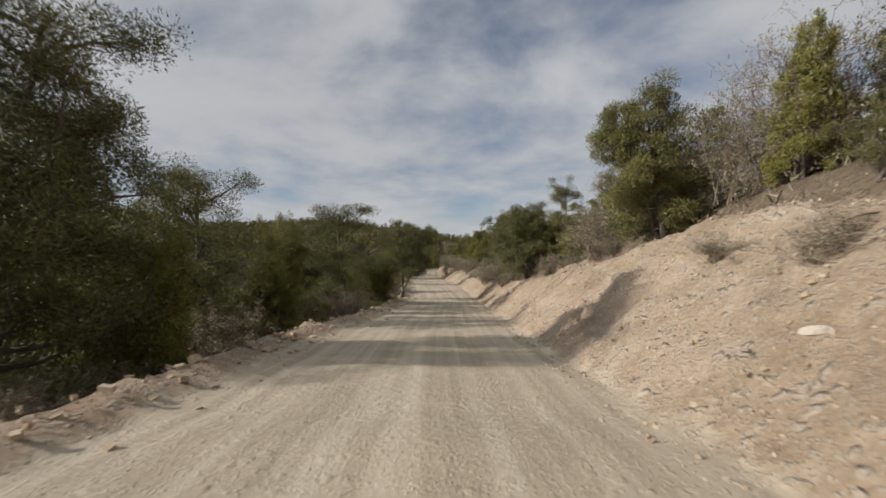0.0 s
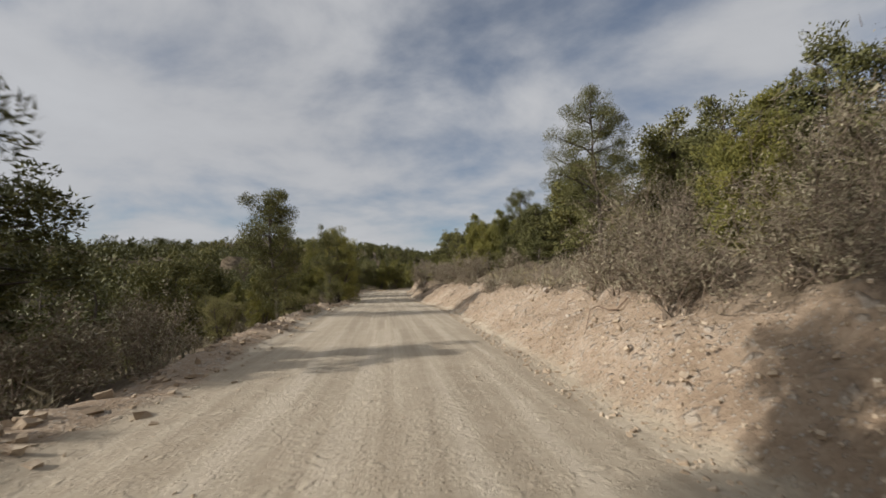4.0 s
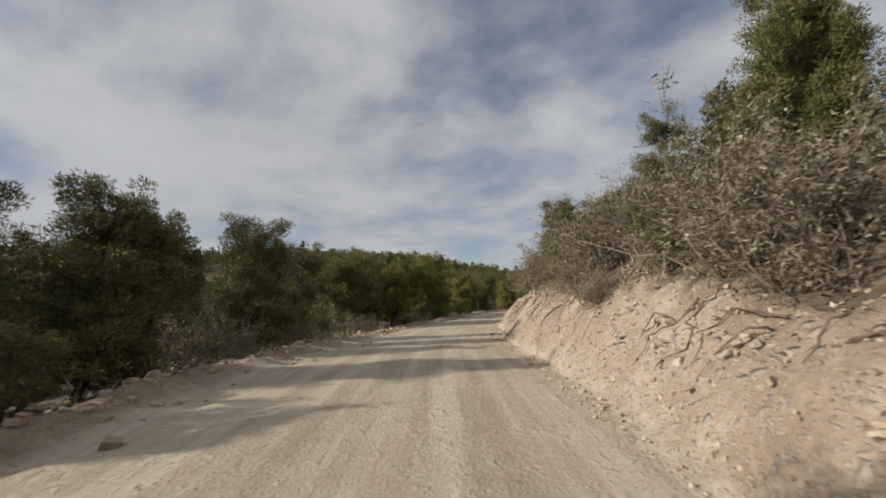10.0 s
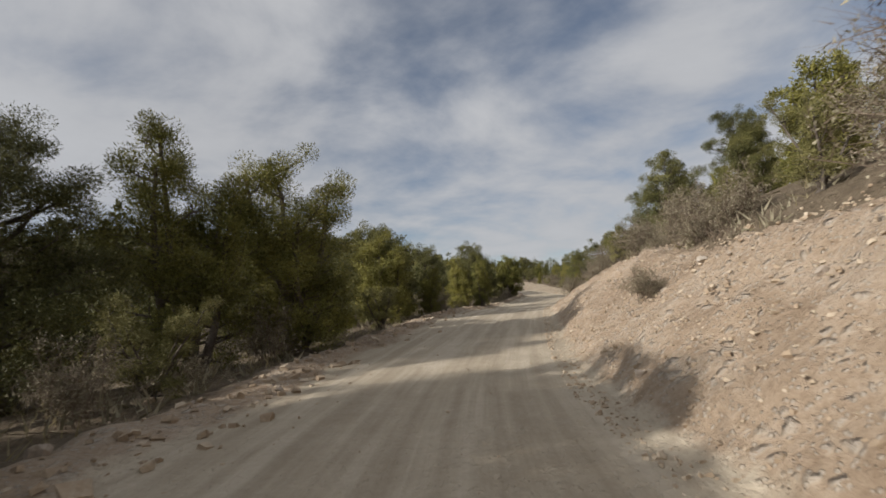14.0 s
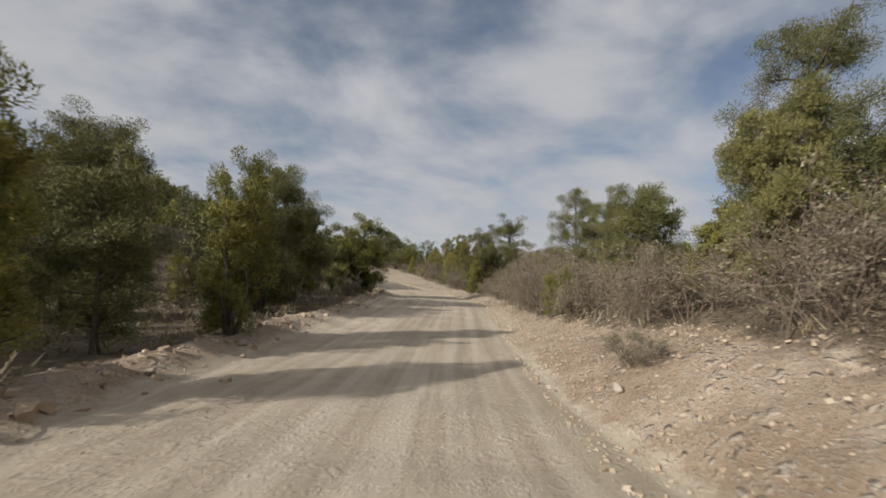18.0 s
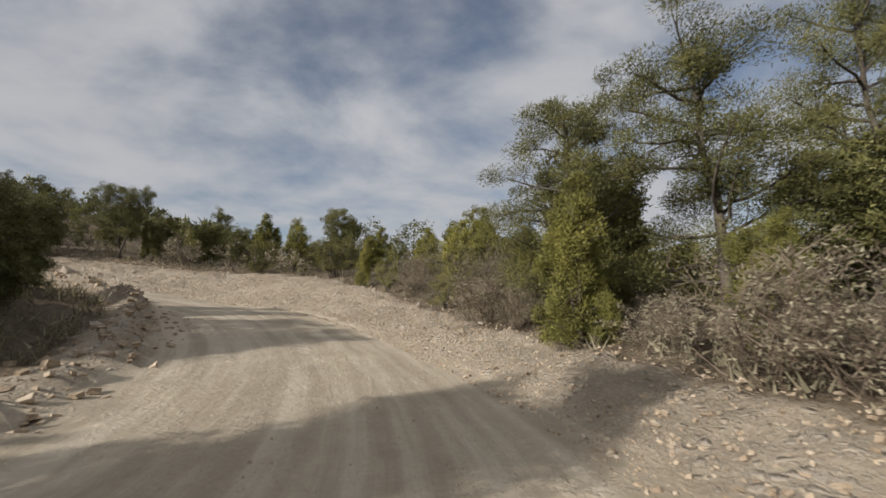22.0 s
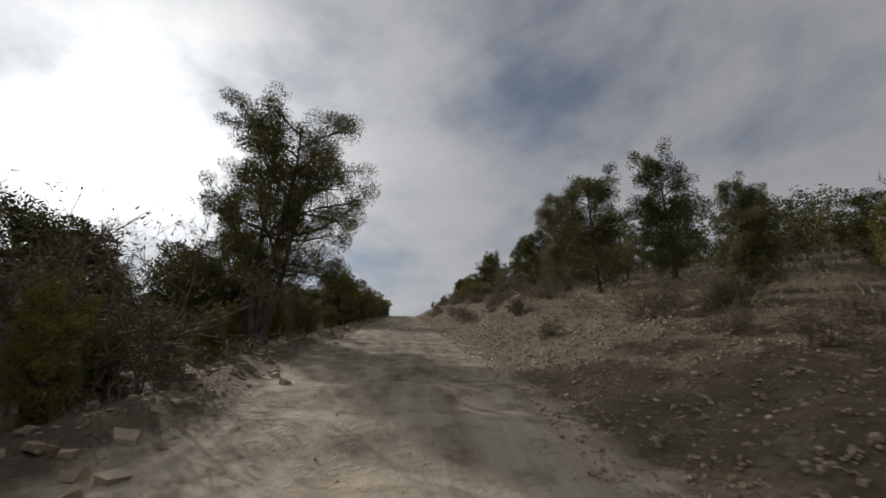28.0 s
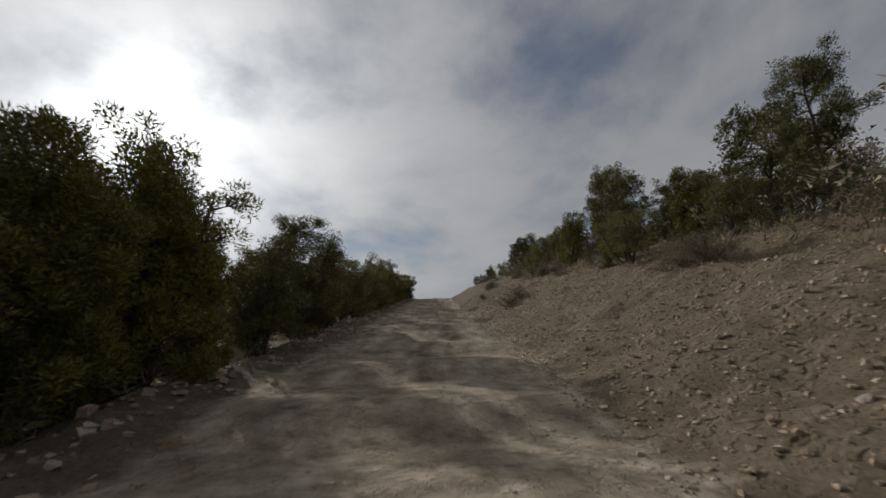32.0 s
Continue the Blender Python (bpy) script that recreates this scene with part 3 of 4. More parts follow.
def tree_shape(kind, seed, near, fine=1.0, far=False):
    """Trunk, limbs and crown of a tree about 1 high (scaled when planted)."""
    g = np.random.default_rng(seed)
    H = 6.0
    trunks, limbs, tips, sizes = [], [], [], []
    pine = kind in ("pine", "tall_pine")
    if pine:
        stems = [(g.uniform(-0.06, 0.06), g.uniform(-0.06, 0.06), 1.0)] + ([(g.uniform(-0.22, 0.22), g.uniform(-0.22, 0.22), 0.8)] if seed % 3 == 0 else [])
        low, reach, count, droop, r_lo, r_hi = g.uniform(0.06, 0.16), 1.95, 28, 0.3, 0.22, 0.43
        if kind == "tall_pine":
            low, reach, count, r_lo, r_hi = 0.26, 2.1, 17, 0.2, 0.36
            stems = [(-0.03, 0.02, 1.0), (0.24, -0.08, 0.94), (-0.16, -0.18, 0.9)]
    elif kind == "juniper":
        stems = [(g.uniform(-0.05, 0.05), g.uniform(-0.05, 0.05), 0.98)] + [(math.cos(a) * 0.18, math.sin(a) * 0.18, s) for a, s in zip(g.uniform(0, 1.5) + np.array([0, 1.57, 3.1, 4.7]), g.uniform(0.62, 0.9, 4))]
        low, reach, count, droop, r_lo, r_hi = 0.02, 2.0, 12, 0.75, 0.17, 0.32
    else:  # low bushy oak
        stems = [(g.uniform(-0.4, 0.4), g.uniform(-0.4, 0.4), s) for s in (0.8, 0.8, 0.7, 0.7)]
        low, reach, count, droop, r_lo, r_hi = 0.10, 1.7, 9, 0.6, 0.22, 0.42
    for lx, ly, hs in stems:
        top = H * hs * (0.9 if pine else 0.86)
        zs = np.linspace(-0.25, top, 7)
        wig = np.cumsum(g.normal(size=(7, 2)) * 0.07, 0)
        pts = np.stack([lx * zs + wig[:, 0], ly * zs + wig[:, 1], zs], 1)
        r0 = 0.085 if kind == "tall_pine" else 0.11 if pine else 0.085
        trunks.append(tube(pts, np.linspace(r0, 0.025, 7) * (1 + 0.5 * (np.arange(7) == 0)), 7 if not far else 4))
        for k in range(count):
            f = low + (0.98 - low) * ((k + g.uniform(0, 1)) / count)
            base = np.array([np.interp(f * top, zs, pts[:, c]) for c in range(3)])
            a = k * 2.4 + g.uniform(-0.6, 0.6)
            if pine:
                x = (f - low) / (1 - low)
                prof = math.sqrt(max(0.15, 1 - ((x - 0.40) / 0.68) ** 2)) * g.uniform(0.6, 1.0)
            else:
                prof = max((1.02 - f) ** 0.55, 0.42) * g.uniform(0.55, 1.1)
            length = reach * prof * (0.55 if kind == "juniper" else 0.75 if kind == "oak" else 1)
            lift = g.uniform(-0.15, 0.5) + droop * f
            pth = limb(base, (math.cos(a), math.sin(a), lift), max(length, 0.25), g, 0.16, 4)
            limbs.append(tube(pth, np.linspace(0.04, 0.012, len(pth)) * (0.6 + 0.5 * prof), 4 if near else 3))
            twigs = (6 if prof > 0.5 else 4) if pine else 2
            for w in range(twigs + 1):
                u = 1.0 if w == twigs else g.uniform(0.18 if pine else 0.15, 0.95)
                b = np.array([np.interp(u * 4, np.arange(5), pth[:, c]) for c in range(3)])
                dr = pth[-1] - pth[0]
                dr = dr / (np.linalg.norm(dr) + 1e-6) + g.normal(size=3) * 0.8
                dr[2] += 0.3 if pine else 0.6
                dr /= np.linalg.norm(dr)
                tip = b + dr * g.uniform(0.25, 0.65) * (1 if w < twigs else 0.35)
                if near:
                    limbs.append(tube([b, tip], [0.014, 0.005], 3))
                tips.append(tip)
                sizes.append(g.uniform(r_lo, r_hi))
        if kind == "juniper":
            for f in g.uniform(0.45, 0.97, 6):
                tips.append(np.array([np.interp(f * top, zs, pts[:, c]) for c in range(3)]) + g.normal(size=3) * 0.18)
                sizes.append(r_hi)
        tips += [pts[-1], pts[-1] + np.array([0.1, -0.1, -0.3])]
        sizes += [r_lo, r_hi]
    tips, sizes = np.array(tips), np.array(sizes)
    more = fine ** -1.3
    if far:
        keep = g.uniform(size=len(tips)) < (0.5 if pine else 0.42)
        crown = puffs(tips[keep], sizes[keep] * 1.25, 0.9, 15, 0.2, 0.07, g, 0.5)
        trunks = trunks[:1]
    elif pine:
        crown = puffs(tips, sizes, 0.82, int(185 * more) if near else 54, 0.105 * fine if near else 0.14, 0.0145 * fine if near else 0.034, g, 0.5)
    elif kind == "juniper":
        crown = puffs(tips, sizes * 0.9, 1.5, int(210 * more) if near else 72, 0.1 * fine if near else 0.12, 0.0145 * fine if near else 0.03, g, 0.8)
    else:
        crown = puffs(tips, sizes, 0.9, int(200 * more) if near else 80, 0.075 * fine if near else 0.11, 0.017 * fine if near else 0.028, g, 0.2)
    scale = 1.0 / max(np.percentile(crown[0][:, 2], 99.9), 0.1)
    res = {}
    for name, (v, f) in (("trunk", join(trunks)), ("limbs", join([(v, np.concatenate([f[:, :3], f[:, [0, 2, 3]]])) for v, f in limbs])), ("crown", crown)):
        res[name] = (v * scale, f)
    return res


def thicket_shape(seed, leafy, spread=0.55):
    """A tall leafless shrub about 1 high: many stems, each branching twice into thin twigs."""
    g = np.random.default_rng(seed)
    stems, tips, outs, rods = [], [], [], []
    for k in range(17):
        a, lean = g.uniform(0, 6.283), abs(g.normal(0, spread))
        d = np.array([math.cos(a) * lean, math.sin(a) * lean, 1.0])
        p = limb((g.normal(0, 0.10), g.normal(0, 0.10), -0.06), d, g.uniform(0.55, 1.0), g, 0.16)
        stems.append(tube(p, np.linspace(0.0062, 0.0022, len(p)), 3))
        for _ in range(7):
            u = g.uniform(0.2, 1.0) * 4
            b = np.array([np.interp(u, np.arange(5), p[:, c]) for c in range(3)])
            dr = g.normal(size=3) * 0.7 + d / np.linalg.norm(d)
            dr /= np.linalg.norm(dr)
            q = limb(b, dr, g.uniform(0.16, 0.4), g, 0.3, 2)
            stems.append(tube(q, np.linspace(0.0026, 0.0011, 3), 3))
            for w in range(7):
                c = q[1] + (q[2] - q[1]) * g.uniform(-0.6, 1.0)
                r = dr + g.normal(size=3) * 0.65
                r /= np.linalg.norm(r)
                rods.append((c, r))
                tips.append(c + r * 0.1)
                outs.append(r)
    c, r = np.array([q[0] for q in rods]), np.array([q[1] for q in rods])
    ln = g.uniform(0.09, 0.24, (len(c), 1))
    side = np.cross(r, g.normal(size=r.shape))
    side *= 0.0021 / (np.linalg.norm(side, axis=1, keepdims=True) + 1e-9)
    rod = (np.stack([c - side, c + side, c + r * ln], 1).reshape(-1, 3), np.arange(len(c) * 3).reshape(-1, 3))
    tips, outs = np.array(tips), np.array(outs)
    twigs = blades(tips, 3, 0.05, 0.085, 0.0017, g, outs, 0.2)
    leaf = blades(tips, leafy, 0.05, 0.026, 0.0052, g, outs, 0.1)
    tri = [(v, np.concatenate([f[:, :3], f[:, [0, 2, 3]]]) if f.shape[1] == 4 else f) for v, f in stems + [rod, twigs]]
    return {"stems": join(tri), "leaves": leaf}


def brush_shape(seed, near, leafy, fine=1.0):
    """A many-stemmed grey shrub about 1 high."""
    g = np.random.default_rng(seed)
    stems, tips, outs = [], [], []
    for k in range(int(24 / fine) if near else 9):
        a, lean = g.uniform(0, 6.283), abs(g.normal(0, 0.75))
        d = np.array([math.cos(a) * lean, math.sin(a) * lean, 1.0])
        p = limb((g.normal(0, 0.10), g.normal(0, 0.10), -0.08), d, g.uniform(0.6, 1.08), g, 0.22)
        stems.append(tube(p, np.linspace(0.0075, 0.003, len(p)) * fine, 3))
        for _ in range(6 if near else 3):
            u = g.uniform(0.3, 1.0) * 4
            b = np.array([np.interp(u, np.arange(5), p[:, c]) for c in range(3)])
            dr = g.normal(size=3) * 0.8 + d / np.linalg.norm(d)
            dr /= np.linalg.norm(dr)
            q = limb(b, dr, g.uniform(0.14, 0.32), g, 0.35, 2)
            stems.append(tube(q, np.linspace(0.0038, 0.0016, 3) * fine, 3))
            tips += [q[-1], q[1]]
            outs += [dr, dr]
    tips, outs = np.array(tips), np.array(outs)
    twigs = blades(tips, 7 if near else 6, 0.07, 0.12 * fine, 0.0030 * fine if near else 0.006, g, outs, 0.3)
    leaf = blades(tips, leafy, 0.06, 0.036 * fine if near else 0.055, 0.008 * fine if near else 0.014, g, outs, 0.2)
    tri = [(v, np.concatenate([f[:, :3], f[:, [0, 2, 3]]]) if f.shape[1] == 4 else f) for v, f in stems + [twigs]]
    return {"stems": join(tri), "leaves": leaf}


def thing(name, meshes, label, category, group):
    """An Empty that parents one mesh a part."""
    ob = tagged(new(name), label, category, group)
    for part_name, me in meshes:
        p = new(part_name, me)
        p.parent = ob
        if part_name in ("branchwork", "stem_tangle", "foliage"):
            tagged(p, kind="stuff")
    return ob


LIBRARY = {}
KINDS = {
    "pine": ("pine_tree", "green pinyon pine with rounded needle crown", "tree", "pines beside the track", M_PINE),
    "juniper": ("juniper_tree", "yellow-green bushy juniper with upright sprays", "tree", "junipers beside the track", M_JUNIPER),
    "oak": ("scrub_oak", "low olive scrub oak on the slope", "tree", "scrub oaks on the slope", M_OAK),
    "brush": ("brush", "grey-brown leafless brush with tangled twigs", "shrub", "brush beside the track", M_BRUSH),
    "tall_pine": ("pine_tree", "tall pinyon pine with bare trunk and high crown", "tree", "pines beside the track", M_PINE),
    "thicket": ("bare_shrub", "tall leafless brown shrub with tangled thin stems", "shrub", "bare shrubs beside the track", M_BRUSH),
    "sage": ("shrub", "dry grey-green shrub on stony soil", "shrub", "shrubs beside the track", M_BRUSH),
}


def prototype(kind, variant, near, tall):
    """A large plant has more and, for its size, finer leaves."""
    fine = (0.6 if tall > 6.2 or kind == "tall_pine" else 1.0) if kind not in ("brush", "sage", "thicket") else (0.6 if tall > 2.3 else 1.0)
    key = (kind, variant, near, fine)
    if key not in LIBRARY:
        name, label, cat, group, leaf = KINDS[kind]
        seed = 11 + variant * 7 + len(kind) * 31
        if kind == "thicket":
            s = thicket_shape(seed, 2 if variant < 3 else 7)
            LIBRARY[key] = [("stem_tangle", mesh_from("stem_tangle", *s["stems"], M_TWIG)), ("foliage", mesh_from("foliage", *s["leaves"], leaf))]
            return LIBRARY[key]
        if kind in ("brush", "sage"):
            s = brush_shape(seed, near, 10 if kind == "brush" else 15, fine)
            ms = [("stem_tangle", mesh_from("stem_tangle", *s["stems"], M_TWIG)), ("foliage", mesh_from("foliage", *s["leaves"], leaf))]
        else:
            s = tree_shape(kind, seed, near, fine)
            ms = [("trunk", mesh_from("trunk", *s["trunk"], M_BARK, True)), ("branchwork", mesh_from("branchwork", *s["limbs"], M_BARK, True)), ("crown", mesh_from("crown", *s["crown"], leaf))]
        LIBRARY[key] = ms
    return LIBRARY[key]


PLANTED = []


def plant(kind, x, y, tall, wide=1.0, near=True, variant=None, base=None):
    name, label, cat, group, _ = KINDS[kind]
    if variant is None:
        variant = int(rng.integers(0, 4))
    z = float(height([x], [y])[0][0]) if base is None else base
    ob = thing(name, prototype(kind, variant, near, tall), label, cat, group)
    ob.location = (x, y, z - 0.03)
    ob.rotation_euler = (rng.normal(0, 0.04), rng.normal(0, 0.04), rng.uniform(0, 6.283))
    ob.scale = (tall * wide, tall * wide, tall)
    PLANTED.append((x, y, tall * wide * 0.3))
    return ob


def spot(t, d):
    """The place d metres to the right of the track at t seconds on the way."""
    x, y, z = (np.interp(t, TRACK_T, TRACK[:, k]) for k in range(3))
    tx, ty = np.interp(t, TRACK_T, tang[:, 0]), np.interp(t, TRACK_T, tang[:, 1])
    return float(x + ty * d), float(y - tx * d), float(z)


def plant_along(kind, rows, near=True):
    """Rows: seconds on the way, metres to the right, height of the top over the road, width."""
    for t, d, top, wide in rows:
        x, y, z = spot(t, d)
        g = float(height([x], [y])[0][0])
        plant(kind, x, y, max(z + top - g, 1.0), wide, near, base=g)


# pines
plant_along("pine", [(1.3, 6.8, 7.9, 1.0), (0.7, -7.8, 6.8, 0.95), (3.9, 9.5, 10.4, 0.95), (14.45, 6.6, 7.6, 1.1), (13.5, 6.0, 7.1, 1.0), (12.65, 9.3, 9.6, 1.0), (18.95, 6.8, 6.3, 0.9), (18.95, -6.6, 4.0, 1.1), (30.25, 7.6, 7.4, 1.1), (30.0, 9.6, 8.0, 0.9), (3.25, 5.6, 7.4, 1.0), (3.1, 7.6, 6.5, 0.9), (3.0, 9.9, 7.4, 1.0), (2.85, 8.6, 5.6, 0.9), (2.75, -6.1, 6.3, 1.4), (2.75, 10.5, 9.8, 1.0), (3.3, -8.0, 5.6, 1.1), (6.15, -4.9, 5.5, 0.95), (5.0, -9.5, 3.4, 1.1), (7.05, -3.9, 5.2, 0.8), (3.2, -9.5, 5.2, 1.2), (1.5, -9.0, 5.6, 1.2),
                     (5.75, 8.1, 9.0, 0.9), (6.4, 10.2, 7.9, 0.9), (7.7, 9.0, 5.6, 0.9), (8.55, 12.3, 10.8, 0.9), (9.95, 8.1, 7.6, 0.9), (11.4, 9.2, 8.4, 0.8),
                     (9.55, -6.7, 7.4, 0.95), (12.6, -6.2, 4.4, 1.1), (14.5, -8.9, 5.6, 1.1), (14.2, -7.2, 5.0, 1.2), (15.3, -9.4, 5.8, 1.1)])
plant_along("pine", [(11.05, -6.2, 3.7, 1.1), (11.0, -8.6, 4.5, 1.0), (12.1, -6.8, 4.6, 1.0), (11.6, -7.8, 4.0, 1.1), (11.2, 7.8, 8.2, 1.0), (16.3, 7.8, 6.8, 0.9),
                     (23.7, -7.6, 3.9, 1.2), (24.5, -7.4, 3.4, 1.1), (25.3, -6.6, 3.3, 1.0), (26.0, -6.2, 3.3, 1.0), (19.6, -12.5, 6.8, 1.1), (17.1, -7.2, 5.0, 1.1), (17.4, 8.2, 7.8, 0.9), (16.3, 8.2, 6.4, 0.9), (19.3, 9.3, 10.4, 0.9), (18.6, 10.5, 9.6, 1.0), (20.45, -9.6, 7.4, 1.1), (20.9, -9.2, 5.2, 1.2), (21.4, -10.8, 5.4, 1.2), (20.1, -8.0, 4.2, 1.2), (19.9, 7.2, 6.2, 0.9), (23.2, 8.0, 8.4, 1.2), (21.15, 9.9, 6.9, 1.0), (21.8, 10.2, 7.2, 0.9),
                     (23.5, 5.9, 7.3, 1.2), (22.05, 12.0, 9.6, 0.9), (23.3, 16.5, 12.4, 0.9), (26.6, -7.9, 3.8, 1.1), (23.4, -10.0, 4.2, 1.1),
                     (28.2, -6.8, 3.6, 0.9)])
plant_along("pine", [(31.4, 9.7, 9.3, 0.85), (32.3, 11.6, 8.6, 0.9), (32.9, 11.6, 8.8, 0.9), (33.6, 12.0, 9.2, 0.9), (35.5, 11.4, 9.4, 0.9), (32.6, -5.8, 4.0, 1.2),
                     (34.2, -5.4, 4.4, 1.1), (38.5, -6.0, 3.6, 1.2), (40, 5.8, 3.2, 1.1)])
plant_along("tall_pine", [(4.1, -3.9, 6.7, 0.95), (4.2, 5.7, 8.0, 1.0), (4.05, 7.4, 7.5, 0.95), (30.75, -7.3, 4.6, 0.9)])
# junipers
plant_along("juniper", [(2.15, -7.6, 4.9, 0.7), (1.85, -7.0, 4.0, 0.8), (2.0, -8.6, 4.4, 0.7), (0.95, 8.2, 7.6, 1.0), (8.0, 8.0, 7.0, 1.2), (7.75, 9.4, 7.6, 1.2),(8.6, -4.6, 7.0, 1.45), (8.85, -7.4, 6.0, 1.0), (8.2, 7.8, 8.0, 1.1), (10.1, -5.2, 3.9, 1.4), (15.95, -5.8, 6.2, 1.5), (15.6, -7.4, 6.0, 1.3), (14.45, -5.4, 4.4, 1.4), (16.85, -5.4, 4.1, 1.5),
                        (18.5, -5.6, 4.2, 1.2), (19.25, -5.4, 4.8, 1.0), (22.1, -6.7, 6.0, 1.6), (20.75, -8.8, 5.0, 1.2), (24.9, 12.6, 4.7, 1.5),
                        (11.2, 8.2, 5.4, 1.1), (12.3, 6.5, 4.8, 1.1), (24.4, 11.2, 4.3, 1.5), (25.3, 16.0, 5.4, 1.2), (32.95, -5.3, 4.9, 1.3)])



def plant_at(kind, rows):
    """Rows: x, y, height of the top, width."""
    for x, y, top, wide in rows:
        g = float(height([x], [y])[0][0])
        plant(kind, x, y, max(top - g, 1.0), wide, True, base=g)


# round the bend and the lone tree at the climb
plant_at("tall_pine", [(-6.4, 209.0, 12.3, 0.95), (15.6, 213.0, 7.2, 0.95)])
plant_at("pine", [(20.6, 220.5, 7.6, 0.9), (28.6, 214.1, 7.0, 1.0), (3.0, 219.5, 8.0, 0.8), (17.6, 215.0, 5.6, 1.2)])
plant_at("juniper", [(16.7, 214.1, 5.2, 0.45), (39.7, 212.0, 7.8, 1.3), (34.0, 209.0, 5.2, 1.4)])
# grey brush on the brow
plant_along("brush", [(4.7, 3.9, 2.5, 1.1), (4.9, 4.3, 2.9, 1.1), (4.55, 4.6, 2.8, 1.1), (9.6, 3.5, 1.9, 1.2), (8.9, 3.3, 1.6, 1.2), (14.2, 5.2, 4.3, 1.0), (13.8, 5.4, 4.4, 1.0), (14.6, 5.0, 4.1, 1.0), (12.2, 4.6, 4.0, 1.2), (11.4, 4.5, 3.9, 1.2), (10.6, 4.4, 3.6, 1.2),
                      (1.4, 8.0, 7.0, 1.0), (1.0, 9.0, 8.0, 1.0), (2.0, 7.2, 5.6, 1.1),                       (9.8, 4.8, 3.9, 1.2), (9.2, 5.2, 3.8, 1.2)])
plant_along("thicket", [(20.3, 4.3, 3.1, 1.2), (20.75, 3.9, 3.2, 1.1), (20.9, 5.2, 3.9, 1.1), (21.3, 4.1, 3.2, 1.2), (21.5, 5.6, 4.1, 1.1), (21.9, 4.6, 3.2, 1.2), (20.4, 5.6, 3.9, 1.2), (22.2, 6.0, 3.4, 1.1),
                        (19.8, 4.7, 3.0, 1.2), (19.3, 5.0, 3.2, 1.1), (18.7, 5.2, 3.6, 1.1), (18.2, 5.4, 3.9, 1.1), (14.0, 4.5, 4.2, 1.0), (14.45, 4.3, 4.3, 1.0), (13.6, 4.6, 4.2, 1.0), (12.0, 4.5, 4.2, 1.1),
                        (11.2, 4.4, 4.0, 1.2), (1.2, 8.3, 7.2, 1.0), (1.6, 7.6, 6.6, 1.0), (29.0, -5.2, 3.4, 1.2), (31.2, -6.4, 2.4, 1.2), (25.0, 8.4, 3.0, 1.1), (24.4, 8.2, 2.8, 1.1)])


def climb_belt():
    """The close belt of junipers and scrub along the lower edge of the climb."""
    g = np.random.default_rng(67)
    for t in np.arange(27.9, 41.0, 0.24):
        lo, hi = (1.3, 2.2) if t < 32.3 else (2.4, 4.2)
        x, y, _ = spot(t + g.normal(0, 0.05), -g.uniform(4.3, 5.3))
        if math.hypot(x + 6.4, y - 209.0) > 1.2:
            plant("juniper" if g.uniform() < 0.7 else "oak", x, y, g.uniform(lo, hi), g.uniform(1.1, 1.5))


climb_belt()


def bank_shrubs():
    """Small dry shrubs that grow on the bank itself."""
    g = np.random.default_rng(53)
    rows = [(4.75, 4.2), (6.0, 4.2), (6.1, 4.6), (17.5, 3.2), (17.9, 3.4), (15.6, 3.4), (3.7, 4.6), (3.8, 5.0), (4.0, 4.4)]
    for k in range(58):
        t = g.uniform(27.8, 37) if k < 42 else g.uniform(0.5, 19)
        foot, hb, sb = (float(np.interp(t, RIGHT[:, 0], RIGHT[:, c])) for c in (1, 2, 3))
        rows.append((t, foot + 0.7 + hb / sb * g.uniform(0.05, 1.1)))
    for t, d in rows:
        x, y, _ = spot(t, d)
        plant("sage" if g.uniform() < 0.6 else "brush", x, y, g.uniform(0.45, 1.0), g.uniform(1.2, 1.7))


bank_shrubs()


def brow_brush():
    """The belt of grey brush along the brow of the cut."""
    g = np.random.default_rng(59)
    for t in list(np.arange(0.4, 4.0, 0.3)) + list(np.arange(8.4, 14.9, 0.2)) + list(np.arange(15.2, 19.4, 0.32)):
        foot, hb, sb = (float(np.interp(t, RIGHT[:, 0], RIGHT[:, c])) for c in (1, 2, 3))
        x, y, _ = spot(t + g.normal(0, 0.05), foot + hb / sb + g.uniform(0.2, 1.6))
        plant("brush" if g.uniform() < 0.75 else "oak", x, y, g.uniform(1.1, 2.1), g.uniform(1.0, 1.35))


brow_brush()


